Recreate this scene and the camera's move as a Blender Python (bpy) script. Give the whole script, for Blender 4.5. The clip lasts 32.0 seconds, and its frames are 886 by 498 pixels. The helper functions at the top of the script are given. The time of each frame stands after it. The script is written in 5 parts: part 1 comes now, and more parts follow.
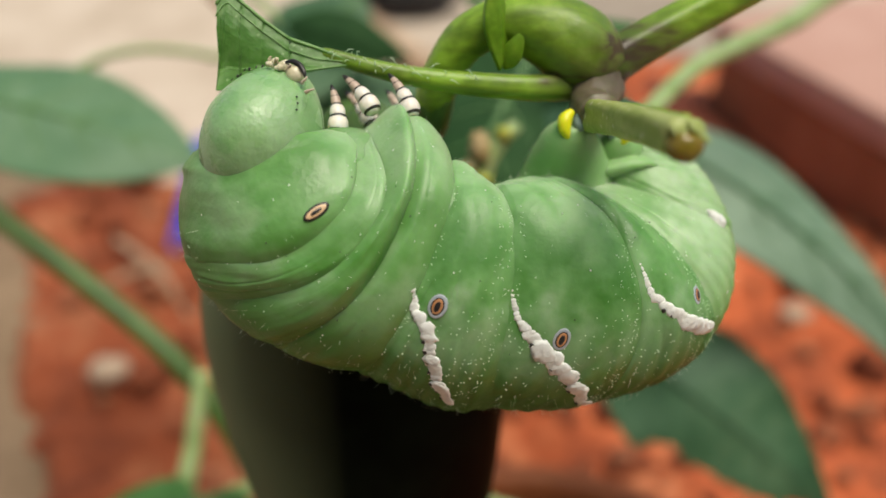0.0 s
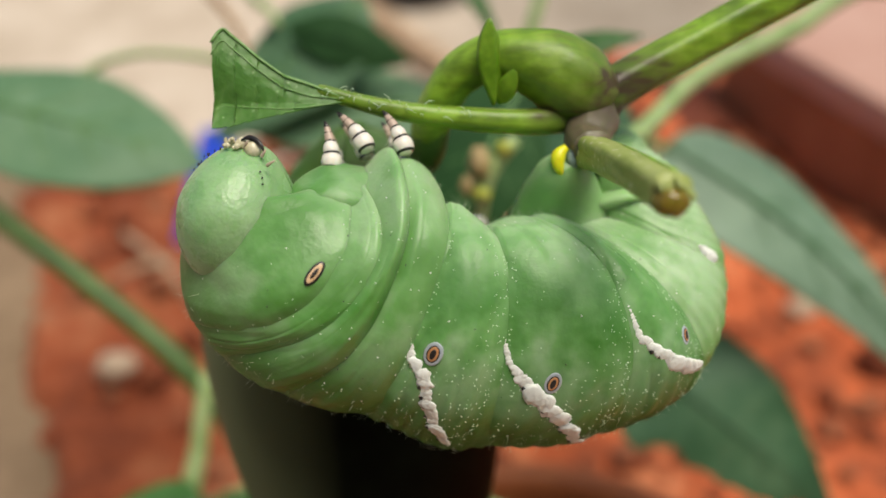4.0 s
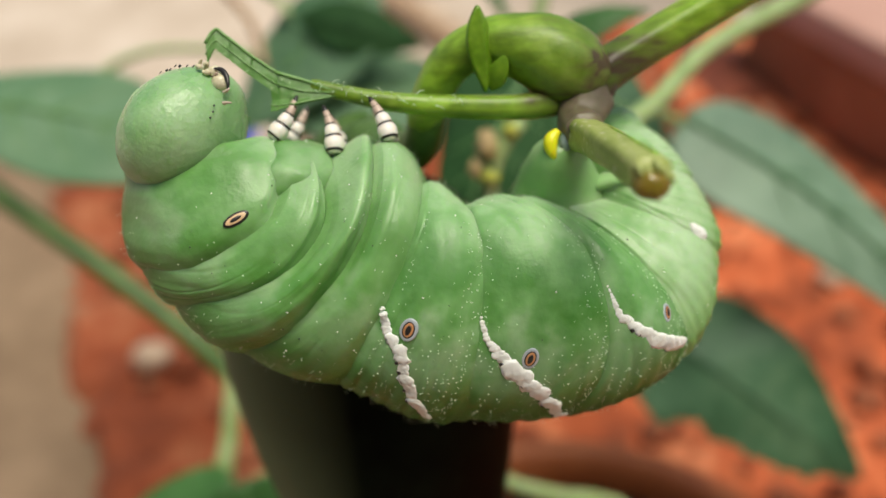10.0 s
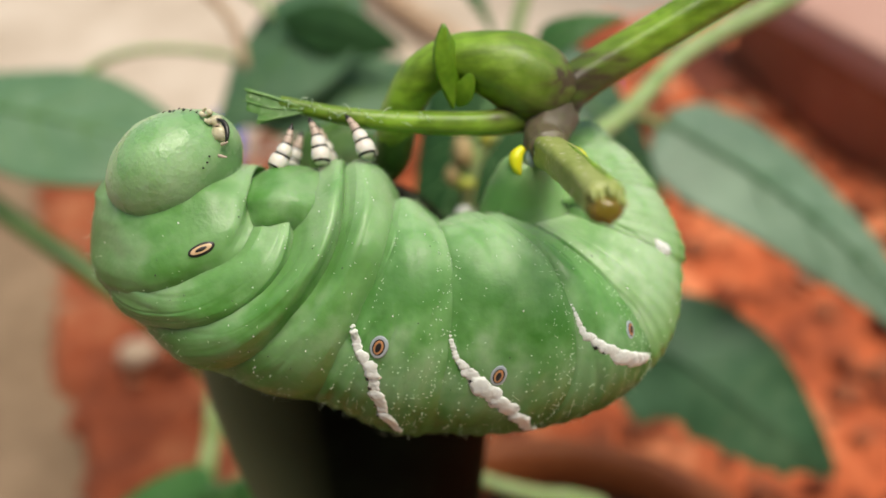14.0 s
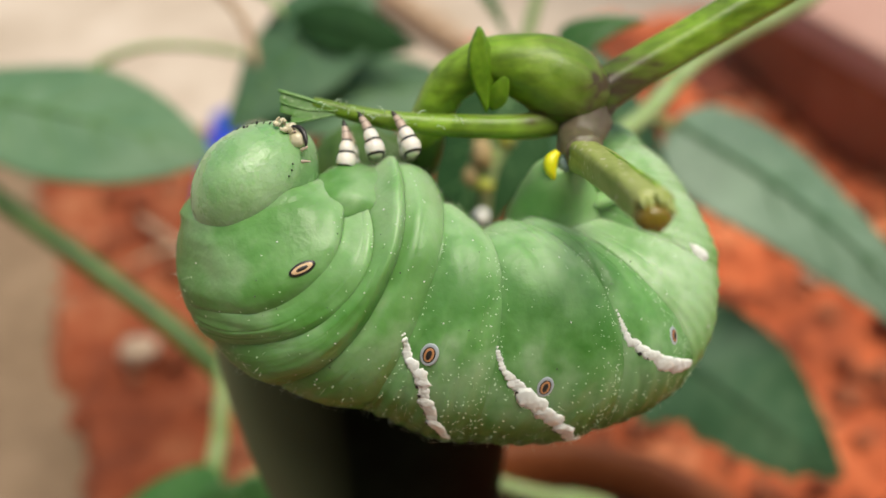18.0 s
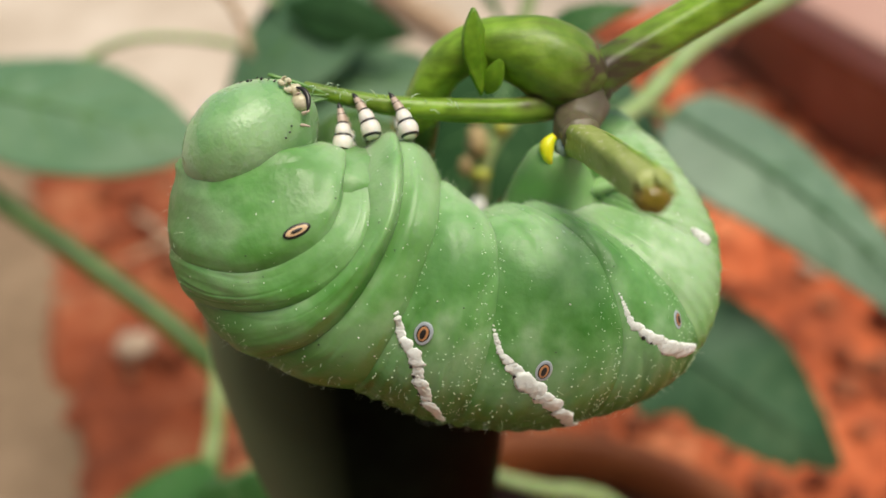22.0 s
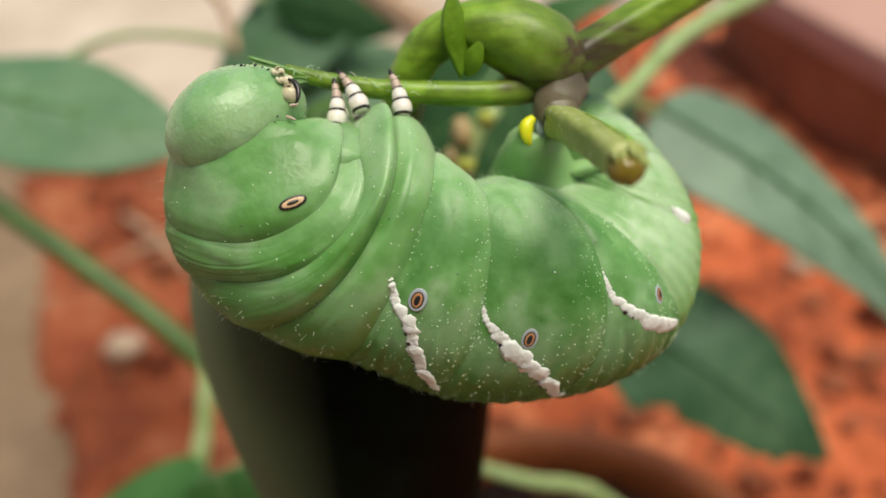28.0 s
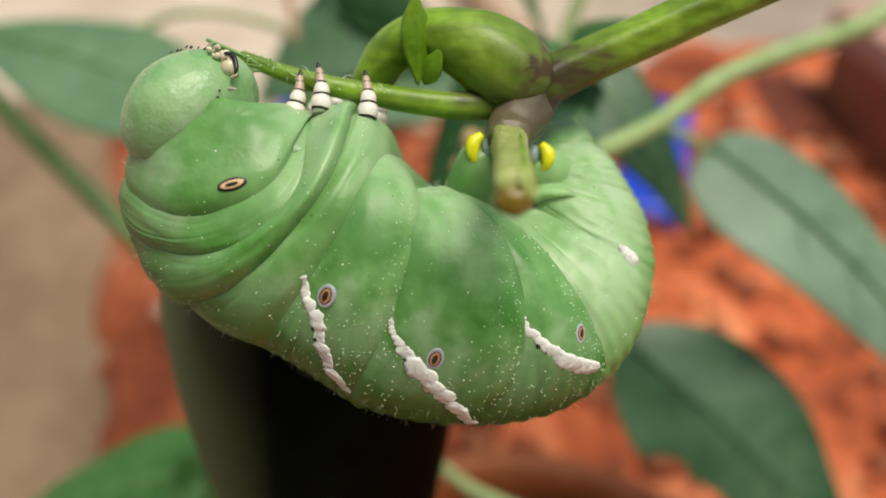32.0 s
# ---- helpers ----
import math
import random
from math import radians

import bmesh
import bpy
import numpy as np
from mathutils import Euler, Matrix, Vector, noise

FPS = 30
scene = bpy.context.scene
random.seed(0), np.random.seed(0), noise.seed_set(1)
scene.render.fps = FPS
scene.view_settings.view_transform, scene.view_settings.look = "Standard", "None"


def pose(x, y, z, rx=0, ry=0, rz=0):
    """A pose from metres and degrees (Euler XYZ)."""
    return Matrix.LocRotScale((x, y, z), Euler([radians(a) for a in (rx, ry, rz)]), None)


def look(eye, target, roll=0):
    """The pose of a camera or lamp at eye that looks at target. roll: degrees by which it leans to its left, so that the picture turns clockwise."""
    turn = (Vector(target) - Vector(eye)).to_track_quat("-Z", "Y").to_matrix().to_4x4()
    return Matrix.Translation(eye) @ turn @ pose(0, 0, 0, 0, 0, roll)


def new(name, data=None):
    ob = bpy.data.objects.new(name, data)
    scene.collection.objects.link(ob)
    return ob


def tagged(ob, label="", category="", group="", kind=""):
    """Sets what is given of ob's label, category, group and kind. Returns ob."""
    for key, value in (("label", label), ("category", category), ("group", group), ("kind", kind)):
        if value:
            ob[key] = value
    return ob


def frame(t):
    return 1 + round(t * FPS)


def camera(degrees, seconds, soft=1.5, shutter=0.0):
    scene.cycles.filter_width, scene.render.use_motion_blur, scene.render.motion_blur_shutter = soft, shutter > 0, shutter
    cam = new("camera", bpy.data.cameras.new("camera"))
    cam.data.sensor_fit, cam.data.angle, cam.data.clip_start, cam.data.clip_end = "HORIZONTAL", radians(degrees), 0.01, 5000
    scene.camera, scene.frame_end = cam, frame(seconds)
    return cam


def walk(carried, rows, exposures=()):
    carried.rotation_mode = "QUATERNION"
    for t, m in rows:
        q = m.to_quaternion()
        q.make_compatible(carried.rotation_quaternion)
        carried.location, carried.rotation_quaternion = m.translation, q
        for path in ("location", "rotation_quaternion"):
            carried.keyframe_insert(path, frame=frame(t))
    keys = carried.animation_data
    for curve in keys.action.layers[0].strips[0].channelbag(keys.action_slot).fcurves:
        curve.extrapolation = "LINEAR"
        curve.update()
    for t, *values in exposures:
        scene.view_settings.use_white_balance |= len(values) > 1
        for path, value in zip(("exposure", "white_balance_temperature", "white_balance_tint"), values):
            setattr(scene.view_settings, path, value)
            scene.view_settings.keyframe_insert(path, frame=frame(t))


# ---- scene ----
import functools

cam = camera(62.0, 32.0, soft=1.6)
cam.data.dof.use_dof = True
cam.data.dof.focus_distance = 0.047
cam.data.dof.aperture_fstop = 16.0
# The plan is in millimetres, seen from the first eye: x right, y ahead, z up, tilted with the first view.
EYE, TILT = 0.20, -38.0
MM = 0.001
VIEW = pose(0, 0, EYE, TILT, 0, 0)
ROWS = [
    (0.0, -0.0, 0.0, -0.0, 90.0, 0.0, -0.0),
    (0.5, 0.53, -0.41, 1.07, 90.39, -0.2, 0.83),
    (1.0, -0.3, -2.88, 3.95, 90.43, 0.13, 1.19),
    (1.5, 0.69, -1.7, 5.21, 90.02, 0.29, 0.82),
    (2.0, -1.16, -0.81, 4.75, 89.87, 0.23, 0.95),
    (2.5, -2.0, -3.13, 4.56, 89.64, 0.51, 0.91),
    (3.0, -1.32, -3.35, 4.83, 89.66, 0.41, 1.08),
    (3.5, -0.31, -0.56, 3.47, 89.31, -0.15, 0.38),
    (4.0, 0.95, -0.43, 3.45, 88.88, 0.02, 0.6),
    (4.5, 0.16, -0.13, 2.95, 88.53, -0.14, 0.49),
    (6.5, 0.89, 0.18, 4.45, 87.84, 0.27, 0.47),
    (7.0, 0.2, -1.82, 4.61, 87.51, 0.55, 0.49),
    (7.5, 2.24, -2.12, 1.7, 88.29, 0.8, 2.26),
    (8.0, 3.45, -1.69, 3.16, 88.44, 1.42, 3.08),
    (8.5, 4.89, -0.2, 3.98, 87.83, 1.91, 2.71),
    (9.0, 4.1, -0.79, 4.22, 87.6, 1.96, 2.88),
    (9.5, 3.49, -1.33, 4.41, 87.67, 2.19, 3.1),
    (10.0, 3.33, -1.15, 3.97, 87.34, 2.2, 2.92),
    (10.5, 4.57, -1.39, 4.34, 87.41, 2.17, 2.3),
    (11.0, 2.89, -2.7, 3.68, 87.33, 1.96, 2.25),
    (11.5, 1.99, -2.55, 3.25, 87.12, 2.08, 2.31),
    (12.0, 4.23, -0.72, 3.53, 86.81, 2.24, 1.88),
    (12.5, 4.53, -0.21, 4.84, 86.95, 2.33, 2.53),
    (13.0, 2.83, -0.72, 4.55, 86.73, 2.17, 2.57),
    (13.5, 2.91, -1.76, 4.07, 86.68, 2.18, 2.46),
    (14.0, 5.07, -1.85, 5.5, 86.76, 2.19, 2.17),
    (14.5, 3.15, -1.6, 5.43, 86.94, 2.15, 2.45),
    (16.5, 2.13, -1.38, 5.84, 86.87, 1.89, 1.92),
    (17.0, 2.3, -0.75, 5.25, 86.56, 1.8, 1.87),
    (17.5, 2.83, -1.16, 5.48, 86.7, 1.79, 1.87),
    (18.0, 2.44, -1.63, 5.99, 86.59, 1.64, 1.88),
    (18.5, 3.33, -2.43, 6.55, 86.63, 1.84, 1.9),
    (19.0, 3.39, -3.75, 7.13, 86.83, 2.12, 2.15),
    (19.5, 3.68, -1.57, 6.25, 86.5, 2.15, 1.93),
    (20.0, 2.92, -0.28, 5.61, 86.32, 1.81, 1.7),
    (20.5, 1.64, -1.81, 5.15, 86.36, 1.79, 1.81),
    (21.0, 3.91, -1.36, 5.85, 86.15, 1.85, 1.59),
    (21.5, 4.78, 0.41, 6.02, 86.14, 2.11, 1.57),
    (22.0, 2.59, -0.58, 5.35, 86.2, 1.95, 1.66),
    (22.5, 1.85, -0.9, 5.28, 86.1, 1.85, 1.69),
    (23.0, 4.34, 0.49, 4.97, 85.95, 1.82, 1.55),
    (23.5, 2.47, -0.66, 5.35, 86.23, 1.92, 1.61),
    (24.0, 1.52, -2.54, 6.38, 86.8, 1.83, 1.55),
    (24.5, 2.61, -2.94, 6.13, 86.82, 1.56, 1.49),
    (25.0, 4.09, -2.26, 6.25, 86.52, 1.81, 1.11),
    (25.5, 3.64, -0.84, 6.16, 86.75, 1.77, 1.17),
    (27.5, 3.79, -1.71, 5.06, 86.6, 2.22, 1.12),
    (28.0, 3.31, -1.06, 3.81, 86.42, 2.26, 1.01),
    (28.5, 4.68, -1.28, 3.47, 86.22, 2.23, 0.84),
    (29.0, 6.13, -0.08, 4.01, 86.79, 2.39, 0.59),
    (29.5, 5.08, -0.93, 4.61, 87.08, 2.22, 0.88),
    (30.0, 7.28, -2.12, 6.09, 87.15, 2.33, 2.12),
    (30.5, 11.89, 0.29, 5.66, 86.68, 0.94, 3.25),
    (31.0, 11.57, 0.0, 6.11, 86.77, -1.46, 6.25),
    (31.5, 11.29, 0.31, 4.24, 85.85, -3.55, 7.56),
    (32.0, 13.43, 1.59, 4.35, 86.86, -5.51, 7.73),
]
walk(cam, [(t, VIEW @ pose(MM * x, MM * y, MM * z, rx, ry, rz)) for t, x, y, z, rx, ry, rz in ROWS],
     exposures=((0.0, -0.06, 7150, 6), (5.0, -0.06, 7150, 6), (9.0, 0.0, 7150, 6), (26.0, 0.0, 7150, 6), (32.0, -0.03, 7150, 6)))

# ---- light ----
world = bpy.data.worlds.new("sky")
world.use_nodes = True
scene.world = world
sky = world.node_tree.nodes.new("ShaderNodeTexSky")
sky.sky_type, sky.sun_disc = "NISHITA", False
SUN_UP, SUN_TURN = 76.0, 110.0
sky.sun_elevation, sky.sun_rotation = radians(SUN_UP), radians(SUN_TURN)
back = world.node_tree.nodes["Background"]
back.inputs["Strength"].default_value = 0.095
world.node_tree.links.new(sky.outputs[0], back.inputs["Color"])
sun = new("sun", bpy.data.lights.new("sun", "SUN"))
sun.data.energy, sun.data.angle, sun.data.color = 4.0, radians(36), (1.0, 0.95, 0.88)
up, turn = radians(SUN_UP), radians(SUN_TURN)
sun.matrix_world = look((0, 0, 3), Vector((0, 0, 3)) - Vector((math.sin(turn) * math.cos(up), math.cos(turn) * math.cos(up), math.sin(up))))


# ---- materials ----
def material(name, colours, scale=300.0, detail=4.0, rough=0.5, bump=0.0, bump_scale=None, subsurface=0.0, radius=(0.4, 1.0, 0.2),
             sss_scale=0.001, metal=0.0, stretch=(1, 1, 1), sheen=0.0, spec=0.5, spots=None, varied=0.0, coat=0.0, rough_to=None, thin=0.0):
    """A procedural surface: colours ramped over two scales of noise, with fine relief."""
    m = bpy.data.materials.new(name)
    m.use_nodes = True
    n, link = m.node_tree.nodes, m.node_tree.links.new
    b = n["Principled BSDF"]
    at = n.new("ShaderNodeTexCoord")
    size = n.new("ShaderNodeMapping")
    size.inputs["Scale"].default_value = stretch
    link(at.outputs["Object"], size.inputs[0])
    coarse, fine, mix = n.new("ShaderNodeTexNoise"), n.new("ShaderNodeTexNoise"), n.new("ShaderNodeMix")
    for tex, k in ((coarse, 1.0), (fine, 6.0)):
        tex.inputs["Scale"].default_value, tex.inputs["Detail"].default_value = scale * k, detail
        link(size.outputs[0], tex.inputs["Vector"])
    mix.inputs[0].default_value = 0.35
    link(coarse.outputs["Fac"], mix.inputs[2])
    link(fine.outputs["Fac"], mix.inputs[3])
    ramp = n.new("ShaderNodeValToRGB")
    el = ramp.color_ramp.elements
    while len(el) < len(colours):
        el.new(0.5)
    for i, c in enumerate(colours):
        el[i].position = 0.3 + 0.4 * i / max(1, len(colours) - 1)
        el[i].color = (*c, 1)
    link(mix.outputs[0], ramp.inputs[0])
    colour = ramp.outputs[0]
    if varied:
        info, hsv = n.new("ShaderNodeObjectInfo"), n.new("ShaderNodeHueSaturation")
        reach = n.new("ShaderNodeMapRange")
        reach.inputs["To Min"].default_value, reach.inputs["To Max"].default_value = 1 - varied, 1 + varied
        link(info.outputs["Random"], reach.inputs["Value"])
        link(reach.outputs[0], hsv.inputs["Value"])
        link(colour, hsv.inputs["Color"])
        colour = hsv.outputs[0]
    if spots:
        cell, edge, over = n.new("ShaderNodeTexVoronoi"), n.new("ShaderNodeValToRGB"), n.new("ShaderNodeMix")
        over.data_type = "RGBA"
        cell.inputs["Scale"].default_value = spots[0]
        link(at.outputs["Object"], cell.inputs["Vector"])
        edge.color_ramp.elements[0].position, edge.color_ramp.elements[0].color = spots[1] * 0.8, (1, 1, 1, 1)
        edge.color_ramp.elements[1].position, edge.color_ramp.elements[1].color = spots[1], (0, 0, 0, 1)
        link(cell.outputs["Distance"], edge.inputs[0])
        link(edge.outputs[0], over.inputs[0])
        link(colour, over.inputs[6])
        over.inputs[7].default_value = (*spots[2], 1)
        colour = over.outputs[2]
    link(colour, b.inputs["Base Color"])
    b.inputs["Roughness"].default_value, b.inputs["Metallic"].default_value = rough, metal
    if rough_to is not None:
        reach = n.new("ShaderNodeMapRange")
        reach.inputs["From Min"].default_value, reach.inputs["From Max"].default_value = 0.3, 0.7
        reach.inputs["To Min"].default_value, reach.inputs["To Max"].default_value = rough, rough_to
        link(fine.outputs["Fac"], reach.inputs["Value"])
        link(reach.outputs[0], b.inputs["Roughness"])
    b.inputs["Specular IOR Level"].default_value = spec
    b.inputs["Coat Weight"].default_value = coat
    if subsurface:
        b.inputs["Subsurface Weight"].default_value = subsurface
        b.inputs["Subsurface Radius"].default_value = radius
        b.inputs["Subsurface Scale"].default_value = sss_scale
    if bump:
        relief, tex = n.new("ShaderNodeBump"), n.new("ShaderNodeTexNoise")
        tex.inputs["Scale"].default_value, tex.inputs["Detail"].default_value = bump_scale or scale * 4, 5.0
        link(size.outputs[0], tex.inputs["Vector"])
        relief.inputs["Strength"].default_value, relief.inputs["Distance"].default_value = 0.6, bump
        link(tex.outputs["Fac"], relief.inputs["Height"])
        link(relief.outputs[0], b.inputs["Normal"])
    if thin:
        through_light, both = n.new("ShaderNodeBsdfTranslucent"), n.new("ShaderNodeMixShader")
        both.inputs[0].default_value = thin
        link(colour, through_light.inputs["Color"])
        link(b.outputs[0], both.inputs[1])
        link(through_light.outputs[0], both.inputs[2])
        link(both.outputs[0], n["Material Output"].inputs["Surface"])
    return m


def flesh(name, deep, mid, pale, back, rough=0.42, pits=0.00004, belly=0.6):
    """Soft translucent skin: cloudy pale patches over green, fine wrinkles and pits; the deeper green back and paler
    belly hold painted shade and light besides pigment.
    """
    m = bpy.data.materials.new(name)
    m.use_nodes = True
    n, link = m.node_tree.nodes, m.node_tree.links.new
    b = n["Principled BSDF"]
    at = n.new("ShaderNodeTexCoord")

    def tex(scale, detail, kind="ShaderNodeTexNoise"):
        q = n.new(kind)
        q.inputs["Scale"].default_value = scale
        if kind == "ShaderNodeTexNoise":
            q.inputs["Detail"].default_value = detail
        link(at.outputs["Object"], q.inputs["Vector"])
        return q

    cloud, mottle = tex(170, 4), tex(700, 4)
    mix = n.new("ShaderNodeMix")
    mix.inputs[0].default_value = 0.15
    link(cloud.outputs["Fac"], mix.inputs[2])
    link(mottle.outputs["Fac"], mix.inputs[3])
    ramp = n.new("ShaderNodeValToRGB")
    el = ramp.color_ramp.elements
    el.new(0.5)
    for e, p, c in zip(el, (0.38, 0.5, 0.63), (deep, mid, pale)):
        e.position, e.color = p, (*c, 1)
    link(mix.outputs[0], ramp.inputs[0])
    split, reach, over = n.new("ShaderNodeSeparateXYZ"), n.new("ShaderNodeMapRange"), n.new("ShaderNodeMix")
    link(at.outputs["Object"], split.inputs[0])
    # the shade of the downturned back goes into the colour with its pigment
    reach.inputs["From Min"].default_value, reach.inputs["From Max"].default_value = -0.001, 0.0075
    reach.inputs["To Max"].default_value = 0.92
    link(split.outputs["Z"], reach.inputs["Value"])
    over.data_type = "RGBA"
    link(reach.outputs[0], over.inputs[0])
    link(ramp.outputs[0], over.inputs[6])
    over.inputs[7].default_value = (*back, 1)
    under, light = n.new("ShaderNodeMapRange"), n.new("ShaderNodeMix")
    # and the light on the upturned belly, as a paler green
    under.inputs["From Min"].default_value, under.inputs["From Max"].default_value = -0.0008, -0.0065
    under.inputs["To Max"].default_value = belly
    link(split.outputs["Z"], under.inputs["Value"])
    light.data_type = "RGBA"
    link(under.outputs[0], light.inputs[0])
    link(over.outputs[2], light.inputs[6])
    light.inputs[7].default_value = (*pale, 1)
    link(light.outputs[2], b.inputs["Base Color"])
    shine = n.new("ShaderNodeMapRange")
    shine.inputs["From Min"].default_value, shine.inputs["From Max"].default_value = 0.35, 0.65
    shine.inputs["To Min"].default_value, shine.inputs["To Max"].default_value = rough - 0.08, rough + 0.12
    link(mottle.outputs["Fac"], shine.inputs["Value"])
    link(shine.outputs[0], b.inputs["Roughness"])
    b.inputs["Specular IOR Level"].default_value = 0.42
    b.inputs["Subsurface Weight"].default_value = 0.45
    b.inputs["Subsurface Radius"].default_value = (0.55, 1.0, 0.35)
    b.inputs["Subsurface Scale"].default_value = 0.0012
    wrinkle, pit = tex(420, 4), tex(2600, 3)
    first, second = n.new("ShaderNodeBump"), n.new("ShaderNodeBump")
    first.inputs["Strength"].default_value, first.inputs["Distance"].default_value = 0.4, 0.0001
    second.inputs["Strength"].default_value, second.inputs["Distance"].default_value = 0.8, pits
    link(wrinkle.outputs["Fac"], first.inputs["Height"])
    link(pit.outputs["Fac"], second.inputs["Height"])
    link(first.outputs[0], second.inputs["Normal"])
    link(second.outputs[0], b.inputs["Normal"])
    return m


def corky(name, green, brown, reach_mm):
    """Green stem bark that turns brown and streaked round the fork, which is the plant's origin."""
    m = material(name, green, 160, 3, 0.36, 0.00008, 1200, 0.12, (0.4, 1, 0.2), 0.0008, rough_to=0.52)
    n, link = m.node_tree.nodes, m.node_tree.links.new
    b = n["Principled BSDF"]
    base = b.inputs["Base Color"].links[0].from_socket
    at = n.new("ShaderNodeTexCoord")
    far, streak, total, reach, over = n.new("ShaderNodeVectorMath"), n.new("ShaderNodeTexNoise"), n.new("ShaderNodeMath"), n.new("ShaderNodeMapRange"), n.new("ShaderNodeMix")
    lay = n.new("ShaderNodeMapping")
    lay.inputs["Rotation"].default_value = (0, 0.55, 0)
    lay.inputs["Scale"].default_value = (0.18, 1, 1)
    link(at.outputs["Object"], lay.inputs[0])
    link(lay.outputs[0], streak.inputs["Vector"])
    streak.inputs["Scale"].default_value, streak.inputs["Detail"].default_value = 900, 5
    far.operation = "LENGTH"
    link(at.outputs["Object"], far.inputs[0])
    total.operation = "MULTIPLY_ADD"
    link(streak.outputs["Fac"], total.inputs[0])
    total.inputs[1].default_value = -0.016
    link(far.outputs["Value"], total.inputs[2])
    reach.inputs["From Min"].default_value, reach.inputs["From Max"].default_value = (reach_mm - 11.0) * MM, (reach_mm - 5.5) * MM
    reach.inputs["To Min"].default_value, reach.inputs["To Max"].default_value = 1.0, 0.0
    link(total.outputs[0], reach.inputs["Value"])
    tone = n.new("ShaderNodeValToRGB")
    tone.color_ramp.elements[0].position, tone.color_ramp.elements[0].color = 0.35, (*brown[0], 1)
    tone.color_ramp.elements[1].position, tone.color_ramp.elements[1].color = 0.62, (*brown[1], 1)
    link(streak.outputs["Fac"], tone.inputs[0])
    over.data_type = "RGBA"
    link(reach.outputs[0], over.inputs[0])
    grain, hsv = n.new("ShaderNodeMapRange"), n.new("ShaderNodeHueSaturation")
    grain.inputs["From Min"].default_value, grain.inputs["From Max"].default_value = 0.36, 0.64
    grain.inputs["To Min"].default_value, grain.inputs["To Max"].default_value = 0.62, 1.3
    link(streak.outputs["Fac"], grain.inputs["Value"])
    link(grain.outputs[0], hsv.inputs["Value"])
    link(base, hsv.inputs["Color"])
    link(hsv.outputs[0], over.inputs[6])
    link(tone.outputs[0], over.inputs[7])
    link(over.outputs[2], b.inputs["Base Color"])
    return m


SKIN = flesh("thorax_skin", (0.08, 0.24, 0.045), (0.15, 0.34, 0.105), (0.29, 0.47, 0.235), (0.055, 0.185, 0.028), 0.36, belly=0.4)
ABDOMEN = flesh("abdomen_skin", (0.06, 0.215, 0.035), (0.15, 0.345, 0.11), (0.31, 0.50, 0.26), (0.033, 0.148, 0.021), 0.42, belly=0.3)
# paler than the abdomen, with the sky's sheen on the rear put into it
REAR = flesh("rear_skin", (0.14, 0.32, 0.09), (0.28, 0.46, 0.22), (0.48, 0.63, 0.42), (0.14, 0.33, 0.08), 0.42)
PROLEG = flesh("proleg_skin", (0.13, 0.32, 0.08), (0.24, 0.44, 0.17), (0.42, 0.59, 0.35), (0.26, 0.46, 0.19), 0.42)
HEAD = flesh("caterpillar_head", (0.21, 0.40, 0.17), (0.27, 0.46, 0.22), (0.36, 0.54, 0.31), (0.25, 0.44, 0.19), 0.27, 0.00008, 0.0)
WHITE = material("white_wax", [(0.84, 0.85, 0.78), (0.93, 0.95, 0.90)], 900, 3, 0.45, 0.00005, 3000, 0.3, (1, 1, 0.8), 0.0005)
LEGWHITE = material("leg_cuticle", [(0.74, 0.67, 0.60), (0.90, 0.86, 0.80)], 700, 3, 0.3, 0.00003, 2600, 0.3, (1, 0.8, 0.6), 0.0006)
LEGPINK = material("leg_tip_cuticle", [(0.42, 0.30, 0.24), (0.68, 0.54, 0.45)], 900, 3, 0.35)
BLACK = material("black_cuticle", [(0.012, 0.010, 0.010), (0.035, 0.03, 0.028)], 900, 3, 0.35)
ORANGE = material("orange_spiracle", [(0.40, 0.15, 0.05), (0.62, 0.33, 0.16)], 900, 3, 0.4)
TAN = material("tan_spiracle", [(0.55, 0.33, 0.16), (0.75, 0.55, 0.35)], 900, 3, 0.4)
SOLE = material("grey_blue_sole", [(0.16, 0.24, 0.22), (0.26, 0.36, 0.33)], 900, 3, 0.4)
RING = material("grey_spiracle_ring", [(0.30, 0.34, 0.38), (0.46, 0.50, 0.54)], 900, 3, 0.4)
DOT = material("pale_tubercle", [(0.50, 0.70, 0.48), (0.70, 0.85, 0.62)], 900, 2, 0.4)
YELLOW = material("yellow_pad", [(0.62, 0.62, 0.01), (0.80, 0.78, 0.03)], 600, 3, 0.4, 0.00004, 2500, 0.2)
HOOK = material("dark_red_hook", [(0.04, 0.012, 0.012), (0.14, 0.04, 0.035)], 900, 3, 0.4)
CREAM = material("cream_mouthpart", [(0.50, 0.44, 0.25), (0.78, 0.74, 0.58)], 900, 3, 0.3)
STEM = corky("green_stem", [(0.10, 0.20, 0.012), (0.19, 0.33, 0.025), (0.30, 0.45, 0.06)], ((0.010, 0.006, 0.008), (0.065, 0.045, 0.022)), 4.7)
DARKSTEM = material("dark_green_stem", [(0.03, 0.075, 0.012), (0.055, 0.12, 0.02), (0.09, 0.16, 0.035)], 160, 3, 0.45, 0.00005, 1500)
PALESTEM = material("pale_green_stem", [(0.19, 0.29, 0.10), (0.30, 0.41, 0.17), (0.38, 0.47, 0.24)], 200, 3, 0.45, 0.00005, 1500, 0.15)
CUT = material("stub_bark", [(0.20, 0.26, 0.05), (0.31, 0.37, 0.10), (0.42, 0.45, 0.18)], 300, 4, 0.45, 0.00008, 1500, spots=(1100, 0.22, (0.5, 0.5, 0.3)))
